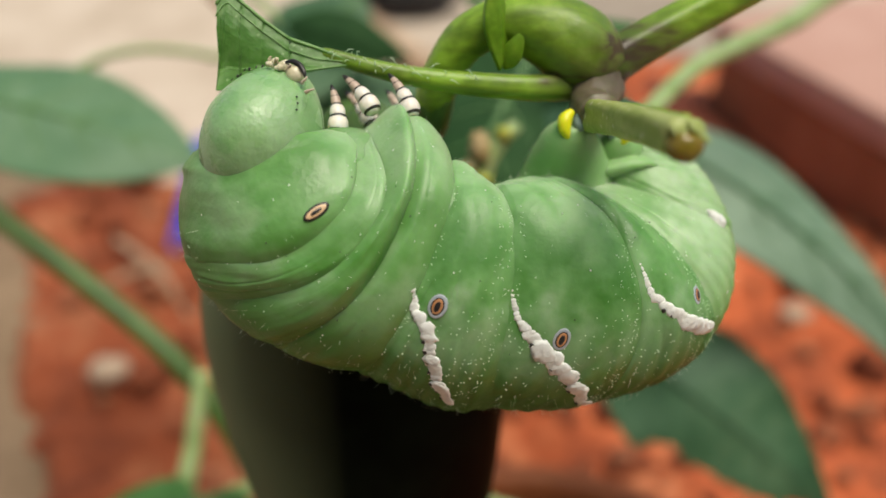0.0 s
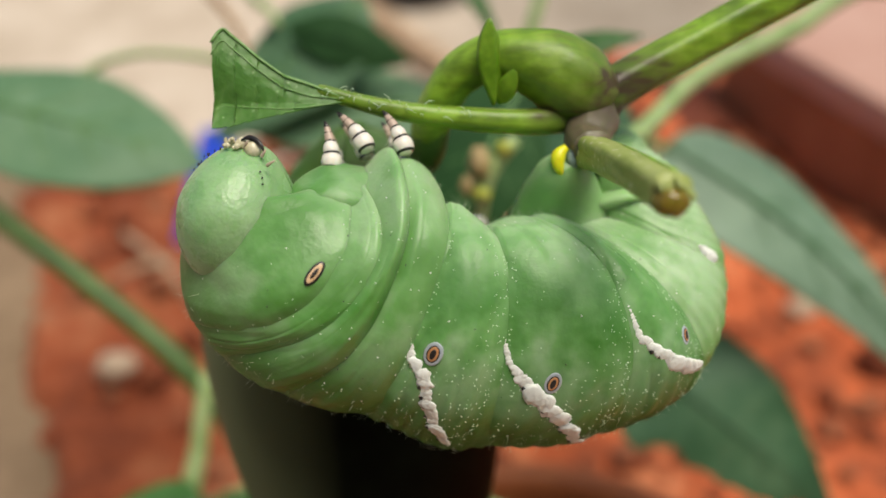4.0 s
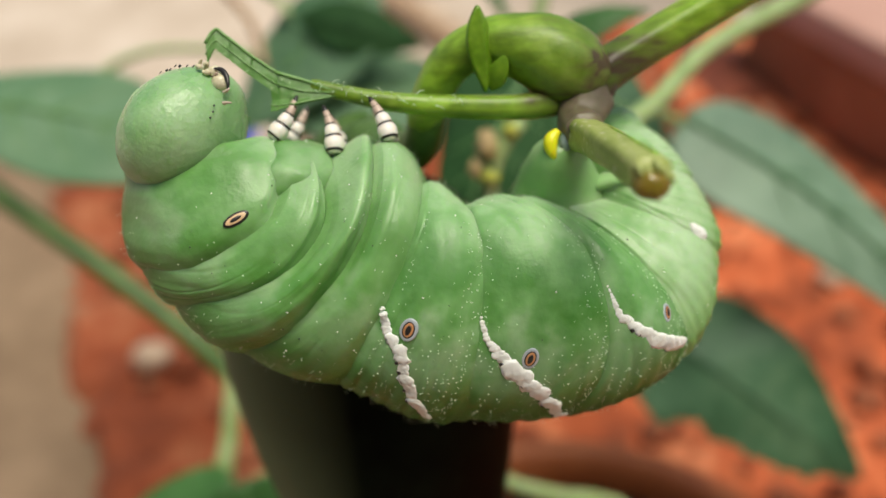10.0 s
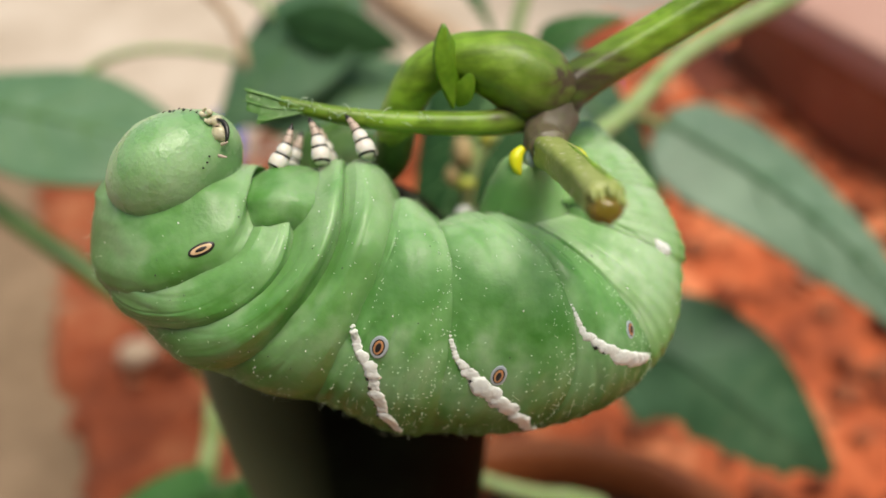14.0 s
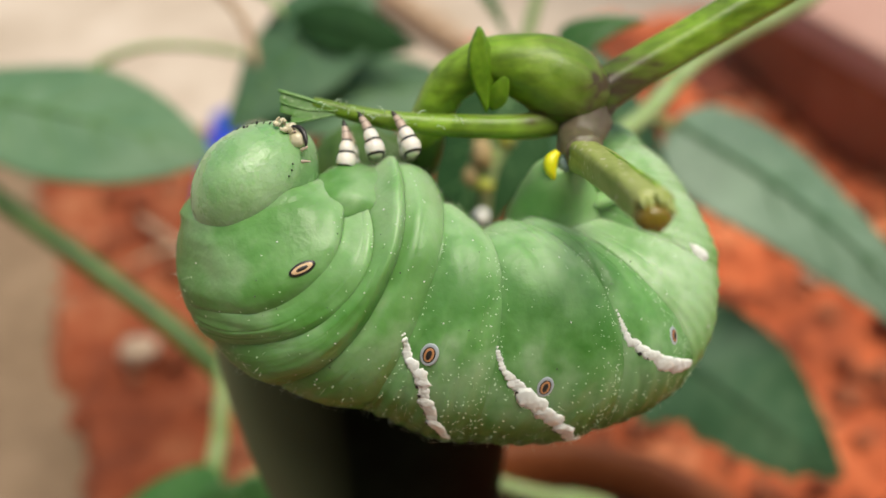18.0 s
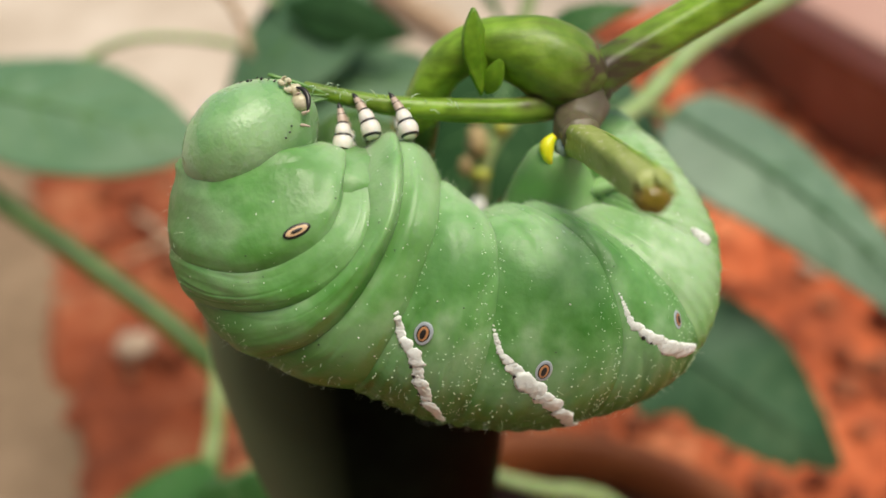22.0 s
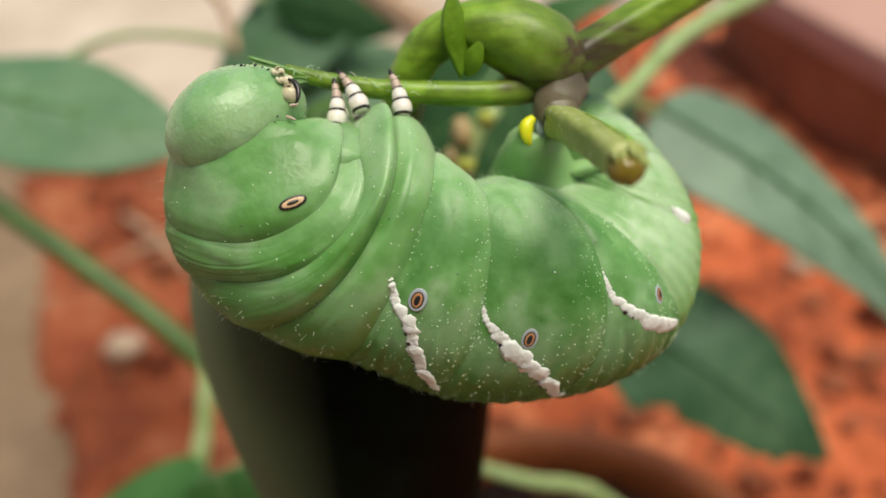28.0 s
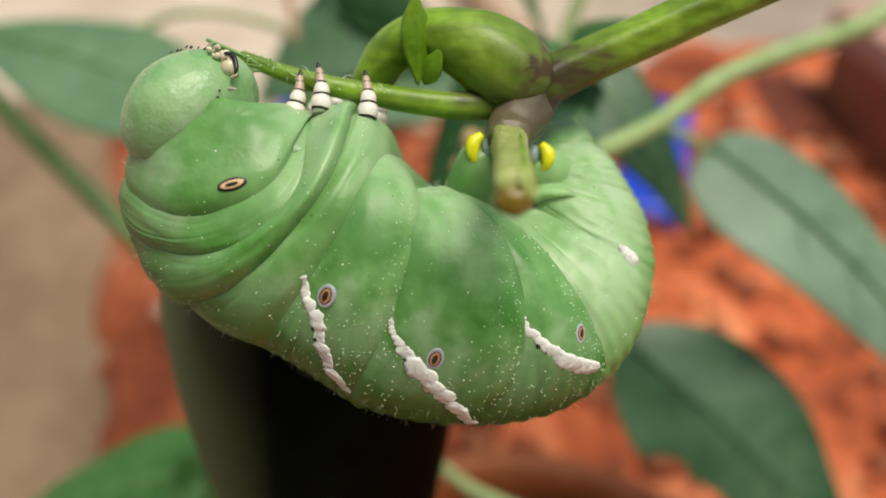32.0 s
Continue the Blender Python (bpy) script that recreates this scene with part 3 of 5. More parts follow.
for x0, z0, r in ((0.45, 0.80, 0.22), (-0.78, 0.48, 0.16)):
    bm = tube(bmesh.new(), [(10.5 + x0 - NODE_AT.x, 51.5 - NODE_AT.y, 9.4 + z0 - NODE_AT.z, r), (10.95 + x0 - NODE_AT.x, 48 - NODE_AT.y, 8.55 + z0 - NODE_AT.z, r * 1.2), (11.4 + x0 - NODE_AT.x, 43 - NODE_AT.y, 7.35 + z0 - NODE_AT.z, r), (11.95 + x0 - NODE_AT.x, 37.2 - NODE_AT.y, 5.85 + z0 - NODE_AT.z, r * 0.7)], 24, 8, wobble=0.3, seed=x0)
    part("ridge", bm, STEM, stub, "raised ridge along the shoot")
# curled fruit stalk
stem("fruit_stalk", [(11.6, 55, 13.7, 2.4), (10.0, 53.9, 14.4, 3.0), (7.6, 53.1, 15.6, 2.6), (4.2, 53.2, 16.3, 1.8), (1.4, 54, 15.0, 1.6), (-0.3, 55.5, 12.4, 1.5), (-0.7, 56.6, 11.2, 1.45)], STEM, "thick curled fruit stalk", n=44, sides=24, ribs=0.03, rib_count=7, wobble=0.05)
# darker stem colour here paints in the shade below the leaf stalk
stem("stalk_base", [(-0.4, 55.8, 12.0, 1.42), (-1.4, 58.5, 9.6, 1.6), (-4, 63, 9.5, 2.0), (-6.5, 67, 10.2, 3.0)], DARKSTEM, "lower stalk of the fruit, shade put into its dark green", n=24, sides=24, ribs=0.03, rib_count=7, wobble=0.05)
stem("petiole", [(10, 54.4, 12.2, 1.15), (6.3, 52.6, 11.5, 0.92), (0, 51.6, 11.8, 0.74), (-4, 50.9, 12.3, 0.62), (-8.2, 50.6, 13.4, 0.45)], STEM, "chewed leaf stalk", n=34, sides=16, ribs=0.06, wobble=0.06)
leaf("sprout", (4.0, 52.2, 12.6), (3.6, 50.4, 18.3), (1, -1.4, 0.1), 1.15, SPROUT, "small folded young leaf", bend=0.05, fold=0.45, n=20, m=6, veins=False, shape=1.25)
leaf("sprout", (4.4, 52.6, 12.8), (5.6, 51.4, 15.2), (0.2, -1.2, 0.5), 0.8, SPROUT, "tiny unfolding leaf", n=10, m=4, veins=False, shape=0.8)

random.seed(31)
bm = bmesh.new()
for k in range(26):
    x = random.uniform(-8, 3)
    z = float(np.interp(x, [-8.2, -4, 0, 6.3], [13.4, 12.3, 11.8, 11.5])) + random.uniform(-0.5, 0.6)
    o = Vector((x, 50.3 + 0.07 * (x + 8) - random.uniform(0.1, 0.5), z)) - NODE_AT
    q = o + Vector((random.uniform(-0.7, 0.7), random.uniform(-0.3, 0.1), random.uniform(-0.35, 0.5)))
    tube(bm, [(*o, 0.035), (*((o + q) / 2 + Vector((0, -0.1, 0.1))), 0.03), (*q, 0.01)], 5, 5)
ob = part("torn_fibres", bm, DOT, plant, "pale torn fibres along the leaf stalk")
ob["kind"] = "stuff"

# fruit
bm = bmesh.new()
prof = [(-8.6, 9.5, 3.0), (-8.7, 7, 8.5), (-8.9, 2.5, 12.6), (-8.9, -4, 14.9), (-8.5, -12, 14.9), (-7.6, -24, 12.8), (-6.0, -38, 8.5), (-4.8, -48, 3.0)]
fruit_rows = []
for x, z, r in spline(prof, 34):
    row = []
    for i in range(48):
        t = 2 * math.pi * i / 48
        k = r * (1 + 0.018 * math.cos(3 * t + 0.5) + 0.02 * noise.noise(Vector((math.cos(t), math.sin(t), z * 0.06))))
        row.append((Vector((x + k * math.cos(t), 73 + 0.25 * (-z) + k * 0.95 * math.sin(t), z)) - NODE_AT) * MM)
    fruit_rows.append(row)
grid(bm, fruit_rows)
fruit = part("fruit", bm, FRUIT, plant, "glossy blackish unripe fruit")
stem("calyx", [(-6.3, 66.5, 10.4, 3.4), (-7.6, 69.5, 9.4, 5.0), (-8.4, 71, 7.4, 6.6)], CALYX, "", n=10, sides=24, parent=fruit, wobble=0.2)

# second stem behind
stem("side_stem", [(15.1, 84, 9.9, 1.1), (19.1, 88, 12.6, 1.2), (26.3, 95, 17.5, 1.25), (36.4, 105, 26.2, 1.35), (54.5, 118, 35.6, 1.6), (76.4, 125, 45, 1.9), (110, 130, 20, 2.6), (100, 170, -90, 3.2), (96, 190, -116, 3.6)], PALESTEM, "thinner pale stem", n=30)
# lower plant: stems and leaves behind
stem("rear_stem", [(-118, 139, 36, 2.4), (-96, 138, 16, 2.2), (-65, 137, -7.5, 2.1), (-46.7, 137, -24, 2.2), (-34, 142, -46, 2.6), (-20, 165, -95, 3.2), (-10, 205, -125, 3.6)], DARKSTEM, "long dark green rear stem", n=44)
stem("shoot", [(-43.5, 133, -22, 1.4), (-44.5, 132, -34, 1.6), (-46, 134, -52, 1.9), (-44, 170, -105, 2.4), (-44, 195, -132, 2.6)], PALESTEM, "yellow-green upright shoot", n=26)
stem("shoot", [(-44, 132, -47, 1.1), (-38, 131, -43.5, 1.3), (-31, 131, -42.5, 1.3), (-24, 134, -46, 1.4)], PALESTEM, "", n=14)
stem("shoot", [(1, 121, -38, 1.0), (6, 121, -41, 1.1), (14, 122, -44, 1.2), (30, 130, -52, 1.4), (60, 160, -95, 2)], PALESTEM, "", n=14)
stem("leaf_stalk", [(-82, 141, 24, 0.9), (-71.6, 143, 34.0, 0.9), (-62, 143, 38.2, 0.8), (-50.8, 143, 38.4, 0.8), (-38, 142, 35.7, 0.8), (-20, 141, 31, 0.9)], PALESTEM, "", n=24, sides=8)
leaf("leaf", (-112, 141, 32), (-44.5, 136, 16), (0.1, -0.9, 0.55), 14.5, PALELEAF, "mid-green pointed leaf", bend=0.06, shape=1.45)
leaf("leaf", (41, 137, 20), (94, 137, -32), (-0.05, -0.75, 0.65), 12.5, MISTLEAF, "grey-green drooping leaf", bend=0.10, vein_mat=PALELEAF)
stem("leaf_stalk", [(14, 110, 24, 0.9), (24, 124, 24, 0.9), (33, 133, 22, 0.9), (41, 137, 19, 0.9)], PALESTEM, "", n=14, sides=8)
leaf("leaf", (28.5, 138, -14.5), (72.5, 138, -48.0), (-0.1, -0.95, 0.3), 15.5, DARKLEAF, "dark green leaf with a chewed edge", bend=0.06, bites=((0.44, 1.0, 0.09), (0.56, 1.05, 0.10), (0.66, 1.0, 0.07), (0.78, 0.95, 0.035), (0.90, 0.9, 0.04)), n=70, m=26, shape=0.85, vein_mat=DARKLEAF)
leaf("leaf", (-15.0, 139, 47.6), (-43.4, 139, 21.0), (0.1, -0.8, 0.6), 12.5, PALELEAF, "broad green leaf", bend=0.05, shape=0.75)
leaf("leaf", (-47.4, 142, 54.3), (-78.5, 142, 58.2), (0.1, -0.8, 0.6), 5.5, LEAF, "broad green leaf", bend=0.05, shape=0.9)
stem("leaf_stalk", [(-51.3, 142, 55.7, 0.9), (-40.3, 141, 43.6, 0.9), (-36.9, 140, 33.3, 0.8)], STICK, "thin brownish stalk", n=14, sides=8)
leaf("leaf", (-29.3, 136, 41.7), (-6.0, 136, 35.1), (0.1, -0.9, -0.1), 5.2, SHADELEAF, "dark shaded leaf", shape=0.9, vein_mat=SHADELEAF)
stem("shoot", [(-40.4, 142, 60.2, 1.0), (-37.7, 141, 49.8, 1.0), (-33.7, 140, 46.2, 0.9), (-31.5, 139, 42.6, 0.7)], PALESTEM, "", n=14, sides=8)
leaf("leaf", (1.2, 141, 28.7), (-40.6, 141, 23.8), (0.1, -0.85, 0.5), 10.5, PALELEAF, "broad green leaf", bend=0.05, shape=0.8)
leaf("leaf", (14.5, 94, 25.8), (25.5, 94, 28.6), (0, -0.8, 0.6), 3.0, LEAF, "small bright leaf", n=12, m=5)
leaf("leaf", (-4, 132, 56), (11, 131, 34), (0.5, -0.8, 0.2), 3.2, LEAF, "narrow leaf", n=16, m=5)
stem("shoot", [(22, 133, 62, 1.2), (17, 132, 46, 1.2), (14, 132, 36, 1.2), (11, 130, 26, 1.2)], PALESTEM, "", n=12, sides=8)
leaf("leaf", (-39.9, 121, -44.4), (-77.7, 122, -60.5), (0.0, -0.8, 0.6), 10, LEAF, "low bright leaf", bend=0.06)
leaf("leaf", (-38.9, 121, -40.3), (-35.8, 124, -62.4), (0.3, -0.8, 0.4), 7, LEAF, "low bright leaf", bend=0.06)
# the darker leaf green stands in for the shade behind the stalk
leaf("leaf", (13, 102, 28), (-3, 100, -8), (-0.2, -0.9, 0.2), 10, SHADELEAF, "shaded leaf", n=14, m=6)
leaf("leaf", (16, 112, 28), (36, 116, 4), (0.2, -0.9, 0.2), 6.5, DARKLEAF, "shaded leaf", n=14, m=6)
leaf("leaf", (17.0, 97, 18.4), (13.5, 99, -1.9), (-0.2, -0.9, 0.2), 5.5, DARKLEAF, "small dark leaf", n=16, m=6)
stem("shoot", [(8.7, 88, 14.8, 0.9), (6.1, 88, 11.8, 1.0), (4.9, 89, 8.3, 0.9), (4.5, 92, 3.9, 0.8)], PALESTEM, "", n=12, sides=8)
part("flower_bud", blob(bmesh.new(), tuple(Vector((4.4, 87, 12.0)) - NODE_AT), (1.3, 1.2, 1.9), None, 12, 8, 0.4, 842), BUD, plant, "dried brown flower bud")
part("flower_bud", blob(bmesh.new(), tuple(Vector((3.0, 88, 9.4)) - NODE_AT), (1.0, 1.0, 1.3), None, 12, 8, 0.4, 822), BUD, plant, "dried brown flower bud")
part("flower_bud", blob(bmesh.new(), tuple(Vector((7.1, 87, 13.6)) - NODE_AT), (0.9, 0.9, 0.9), None, 12, 8, 0.4, 882), YELLOWBUD, plant, "small yellow flower bud")
part("flower_bud", blob(bmesh.new(), tuple(Vector((4.7, 87, 8.2)) - NODE_AT), (1.1, 0.9, 0.8), None, 12, 8, 0.4, 848), YELLOWBUD, plant, "small yellow flower bud")
part("flower_bud", blob(bmesh.new(), tuple(Vector((4.2, 88, 4.5)) - NODE_AT), (0.9, 0.8, 0.9), None, 12, 8, 0.4, 842), WHITE, plant, "small white speck of petal")

# ---- the caterpillar ----
HUB = Vector((0, 53, 0))
caterpillar = thing("caterpillar", VIEW @ pose(*(HUB * MM)), "fat green caterpillar with white slanting stripes eating a leaf", "caterpillar")


# hoops where the skin folds in, from head to tail: belly x, z; near flank x, z; back x, z; depth of the middle; half width
HOOPS = [
    (-6.2, 8.7, -9.8, 6.4, -17.5, 7.5, 51.2, 6.5),
    (-5.8, 8.2, -8.2, 1.3, -17.8, 1.7, 51.2, 7.0),
    (-4.9, 8.5, -5.6, 0.2, -16.5, -1.8, 51.3, 7.1),
    (-2.1, 9.5, -3.6, -0.2, -12.1, -5.8, 51.6, 7.1),
    (0.8, 6.5, -0.8, -0.7, -5.6, -8.4, 52.0, 7.0),
    (3.3, 4.1, 4.4, -1.6, 1.5, -11.1, 52.8, 7.3),
    (6.3, 4.6, 12.3, -2.1, 10.2, -11.4, 54.4, 7.4),
    (8.9, 4.7, 16.4, -1.5, 18.3, -7.8, 57.0, 7.3),
    (10.3, 5.6, 17.8, 2.6, 21.8, 0.5, 59.6, 7.0),
    (11.2, 7.5, 15.8, 7.1, 20.4, 6.3, 61.0, 6.2),
    (11.8, 9.7, 14.6, 10.0, 17.3, 10.3, 61.5, 4.4),
    (12.7, 11.8, 14.0, 12.0, 15.1, 12.5, 61.0, 1.6),
]
RING_NAMES = ["prothorax", "prothorax_fold", "mesothorax", "metathorax"] + ["abdomen_ring"] * 6 + ["anal_ring"]
# how far each ring swells between its hoops
SWELL = [0.5, 0.22, 0.72, 0.6, 0.7, 0.7, 0.6, 0.45, 0.4, 0.3, 0.3]
# and how far the skin stands over each hoop
SEAM = [0.1, 0.2, 0.15, 0.0, 0.05, 0.05, 0.05, 0.05, 0.1, 0.1, 0.1, 0.0]
FORE = [1.0, 0.72, 0.42, 0.16]


@functools.lru_cache(maxsize=None)
def hoop(u):
    """The hoop at u along the body, smooth between the given ones."""
    pts = [np.array(p, float) for p in HOOPS]
    pts = [2 * pts[0] - pts[1], *pts, 2 * pts[-1] - pts[-2]]
    i = min(max(int(math.floor(u)), 0), len(HOOPS) - 2)
    w = u - i
    p0, p1, p2, p3 = pts[i:i + 4]
    return 0.5 * ((2 * p1) + (p2 - p0) * w + (2 * p0 - 5 * p1 + 4 * p2 - p3) * w * w + (3 * p1 - p0 - 3 * p2 + p3) * w ** 3)


def on_hoop(h, phi):
    """A point on a hoop and the way out of the body there. phi: from the back (0) by the near flank (90) to the belly (180)."""
    bx, bz, fx, fz, kx, kz, y, rf = h
    c, q = math.cos(phi), math.sin(phi)
    # blunter towards the belly
    full = 0.92 if c > 0 else 0.92 - 0.10 * min(1.0, -c * 3)
    c, q = math.copysign(abs(c) ** full, c), math.copysign(abs(q) ** full, q)
    mx, mz, hx, hz = (bx + kx) / 2, (bz + kz) / 2, (kx - bx) / 2, (kz - bz) / 2
    size = math.hypot(hx, hz)
    p = Vector((mx + hx * c + (fx - mx) * q * q, y - rf * q, mz + hz * c + (fz - mz) * q * q))
    return p, Vector((hx / size * c / size, -q / rf, hz / size * c / size)).normalized()


def relief(k, s, phi):
    """Swelling, soft unevenness and creases of ring k, in mm over its hoops; past its ends it dips under its neighbours."""
    q, c = abs(math.sin(phi)), math.cos(phi)
    side = q * q + (1 - q * q) * (0.3 if c > 0 else 0.85)
    edge = SEAM[k] + (SEAM[k + 1] - SEAM[k]) * min(1.0, max(0.0, (s + 1) / 2))
    if abs(s) > 1:
        up = edge * side - 0.12 * min(1.0, (abs(s) - 1) * 4) - (0.6 + 1.6 * max(0.0, -c if k else c if s < 0 else 0.0)) * (abs(s) - 1)
    else:
        up = (edge + SWELL[k] * (1 - abs(s) ** 2.6) * (1 + 0.3 * s)) * side
    u, way = k + (s + 1) / 2, 2 * math.atan2(q, c)
    up += 0.24 * noise.noise(Vector((u * 1.7, way * 0.9, 2.0)))
    if 0 < k < 4:
        # a few soft folds across the back, fewer below
        fold = abs(noise.noise(Vector((s * 0.85 + 3.3 * k, way * 0.5, 0.7 * k))))
        up -= 0.11 * max(0.0, 1 - fold / 0.10) ** 2 * (0.2 + 0.8 * max(0.0, c))
    if k < 4:
        # fine wrinkles fan out over the back
        up += (0.06 * noise.noise(Vector((u * 5.0, way * 0.7, 9))) + 0.025 * noise.noise(Vector((u * 12.0, way * 1.2, 5)))) * max(0.0, c + 0.35)
        up += 0.09 * noise.noise(Vector((u * 3.2, way * 2.2, 9)))
    else:
        fold = abs(noise.noise(Vector((s * 1.0 + 5.1 * k, way * 0.6, 0.7 * k))))
        up -= 0.14 * max(0.0, 1 - fold / 0.09) ** 2
        up += 0.05 * math.cos(math.pi * 6 * (s + 1)) * max(0.0, c + 0.3) + 0.06 * noise.noise(Vector((u * 5, way * 2.5, 9)))
    return up


def skin(k, s, phi, lift=0.0):
    """A point of ring k's skin in the plan, s from head to tail (-1..1)."""
    if abs(s) > 1:
        # the tucked ends are short at the belly
        short = -math.cos(phi) if k else math.cos(phi) if s < 0 else 0.0
        s = math.copysign(1 + (abs(s) - 1) * (1 - 0.75 * max(0.0, short)), s)
    p, out = on_hoop(hoop(k + (s + 1) / 2), phi)
    return p + out * (relief(k, s, phi) + lift)


REST = []
for k in range(len(RING_NAMES)):
    h = hoop(k + 0.5)
    zx, zz = (h[4] - h[0]), (h[5] - h[1])
    z = Vector((zx, 0, zz)).normalized()
    y = Vector((0, -1, 0))
    REST.append(Matrix.Translation((Vector(((h[0] + h[4]) / 2, h[6], (h[1] + h[5]) / 2)) - HUB) * MM) @ Matrix((y.cross(z), y, z)).transposed().to_4x4())
HOME = [m.inverted() for m in REST]


def ring_point(k, s, phi, lift=0.0):
    """The same point in the ring's own space, in mm."""
    return HOME[k] @ ((skin(k, s, phi, lift) - HUB) * MM) / MM


rings = []
for k, name in enumerate(RING_NAMES):
    bm = bmesh.new()
    head_end, tail_end = (-2.3 if k == 0 else -1.9), (1.0 if k == len(RING_NAMES) - 1 else 1.9)
    grid(bm, [[ring_point(k, head_end + (tail_end - head_end) * j / 76, 2 * math.pi * i / 104) * MM for i in range(104)] for j in range(77)])
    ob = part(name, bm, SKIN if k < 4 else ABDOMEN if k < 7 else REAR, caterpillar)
    ob.matrix_basis = REST[k]
    rings.append(ob)


def plate(k, s, phi, lean):
    """A tangent frame on ring k's skin: its long axis leans by that many degrees from level."""
    p = ring_point(k, s, phi)
    a, b = ring_point(k, s + 0.12, phi) - ring_point(k, s - 0.12, phi), ring_point(k, s, phi + 0.07) - ring_point(k, s, phi - 0.07)
    out = a.cross(b).normalized()
    if out.dot(Vector((0, p.y, p.z))) < 0:
        out = -out
    x = HOME[k].to_3x3() @ Vector((math.cos(radians(lean)), 0, math.sin(radians(lean))))
    x = (x - out * x.dot(out)).normalized()
    return p, Matrix((x, out.cross(x), out)).transposed()


def oval(k, s, phi, a, b, lean, lift, sides=26):
    """A low oval boss on the skin, a by b mm."""
    p, m = plate(k, s, phi, lean)
    bm = bmesh.new()
    grid(bm, [[(p + m @ Vector((a * e * math.cos(2 * math.pi * i / sides), b * e * math.sin(2 * math.pi * i / sides), up))) * MM for i in range(sides)]
              for e, up in ((1.0, -0.3), (1.0, lift * 0.5), (0.94, lift * 0.9), (0.8, lift), (0.05, lift))])
    return bm


def spiracle(k, s, phi, lean, a, b, ringed=True):
    base = part("spiracle", oval(k, s, phi, a, b, lean, 0.08), RING if ringed else BLACK, rings[k], "oval breathing hole with a pale rim" if ringed else "tan oval breathing hole")
    for name, mat, f, g, up in (("rim", BLACK, 0.78 if ringed else 0.95, 0.74 if ringed else 0.9, 0.10), ("disc", ORANGE if ringed else TAN, 0.68 if ringed else 0.84, 0.58 if ringed else 0.68, 0.12), ("slit", BLACK, 0.46, 0.32, 0.17)):
        part(name, oval(k, s, phi, a * f, b * g, lean, up), mat, base)
    return base, plate(k, s, phi, lean)


first_hole, (hole_at, hole_turn) = spiracle(0, 0.44, radians(98), 24, 0.90, 0.38, False)
spiracle(4, -0.36, radians(76), 62, 0.80, 0.58)
spiracle(5, -0.18, radians(66), 72, 0.78, 0.53)
spiracle(6, 0.52, radians(81), 82, 0.62, 0.40)


def stripe(k, path):
    """A white slanting stripe of waxy scales on ring k, through (u along the body, phi, half width in mm)."""
    random.seed(k)
    pts = spline(path, 46)
    bm, flecks = bmesh.new(), bmesh.new()
    for i, (u, phi, w) in enumerate(pts):
        low = i / 45
        w *= 0.85 + 0.5 * abs(math.sin(i * math.pi / 4.6)) * low + random.uniform(-0.12, 0.12)
        ring = min(int(u), len(rings) - 1)
        c = HOME[k] @ ((skin(ring, 2 * (u - ring) - 1, radians(phi + random.uniform(-0.6, 0.6)), -0.02) - HUB) * MM) / MM
        out = Vector((0, c.y, c.z)).normalized()
        m = Matrix((Vector((1, 0, 0)), out.cross(Vector((1, 0, 0))), out)).transposed()
        blob(bm, c + m @ Vector((random.uniform(-0.16, 0.16) * low, random.uniform(-0.1, 0.1), 0)), (w * 1.05, w * random.uniform(0.75, 1.1), w * 0.26), m, 12, 7, 0.4, i * 1.3, 3.0)
        if i % 4 == 3 and 18 < i < 44:
            blob(flecks, c + m @ Vector((-w * 1.0, 0.05, -0.02)), (0.17, 0.2, 0.14), m, 8, 5, 0.3, i)
    part("stripe", bm, WHITE, rings[k], "white slanting waxy stripe")
    part("stripe_edge", flecks, BLACK, rings[k], "black flecks along the stripe")


stripe(4, [(3.86, 83, 0.14), (4.04, 74, 0.38), (4.31, 65, 0.46), (4.45, 55, 0.46), (4.56, 46, 0.42), (4.70, 35, 0.40), (4.80, 26, 0.30)])
stripe(5, [(5.00, 82, 0.14), (5.08, 73, 0.26), (5.22, 65, 0.42), (5.34, 59, 0.62), (5.56, 48, 0.52), (5.72, 36, 0.44), (5.86, 24, 0.32)])
stripe(6, [(6.04, 95, 0.10), (6.09, 84, 0.28), (6.33, 76, 0.40), (6.55, 69, 0.52), (6.80, 62, 0.46)])
stripe(7, [(8.10, 82, 0.16), (8.01, 76, 0.40), (7.96, 72, 0.3)])


def speckle(k, count, seed):
    """Pale tubercles in uneven rows along a ring's folds, thickest towards its ends and its back, on both flanks."""
    random.seed(seed)
    bm = bmesh.new()
    for _ in range(count):
        j = random.choice((0, 0, 1, 1, 2, 3, 5, 6, 6, 7, 7, 7))
        s = -0.9 + 1.8 * j / 7 + random.uniform(-0.06, 0.06)
        phi = radians(random.uniform(18, 128))
        if phi > 1.2 and 0 < j < 6 and random.random() < 0.8:
            continue
        r = random.uniform(0.02, 0.05)
        for side in (1, -1):
            blob(bm, ring_point(k, s, phi * side, 0.01), (r, r, r), None, 6, 4)
    # close rows on the hind half of the banded rings, from the flank to the back
    for row in range(7 if 4 <= k <= 6 else 0):
        s = 0.08 + 0.135 * row
        for step in range(26):
            phi = radians(32 + 3.1 * step + random.uniform(-0.9, 0.9))
            if random.random() < 0.3 + 0.4 * abs(step - 12) / 13 or step > 12 + 2 * row:
                continue
            r = random.uniform(0.025, 0.05)
            for side in (1, -1):
                blob(bm, ring_point(k, s + random.uniform(-0.03, 0.03), phi * side, 0.01), (r, r, r), None, 6, 4)
    ob = part("speckling", bm, DOT, rings[k], "rows of tiny pale dots")
    ob["kind"] = "stuff"


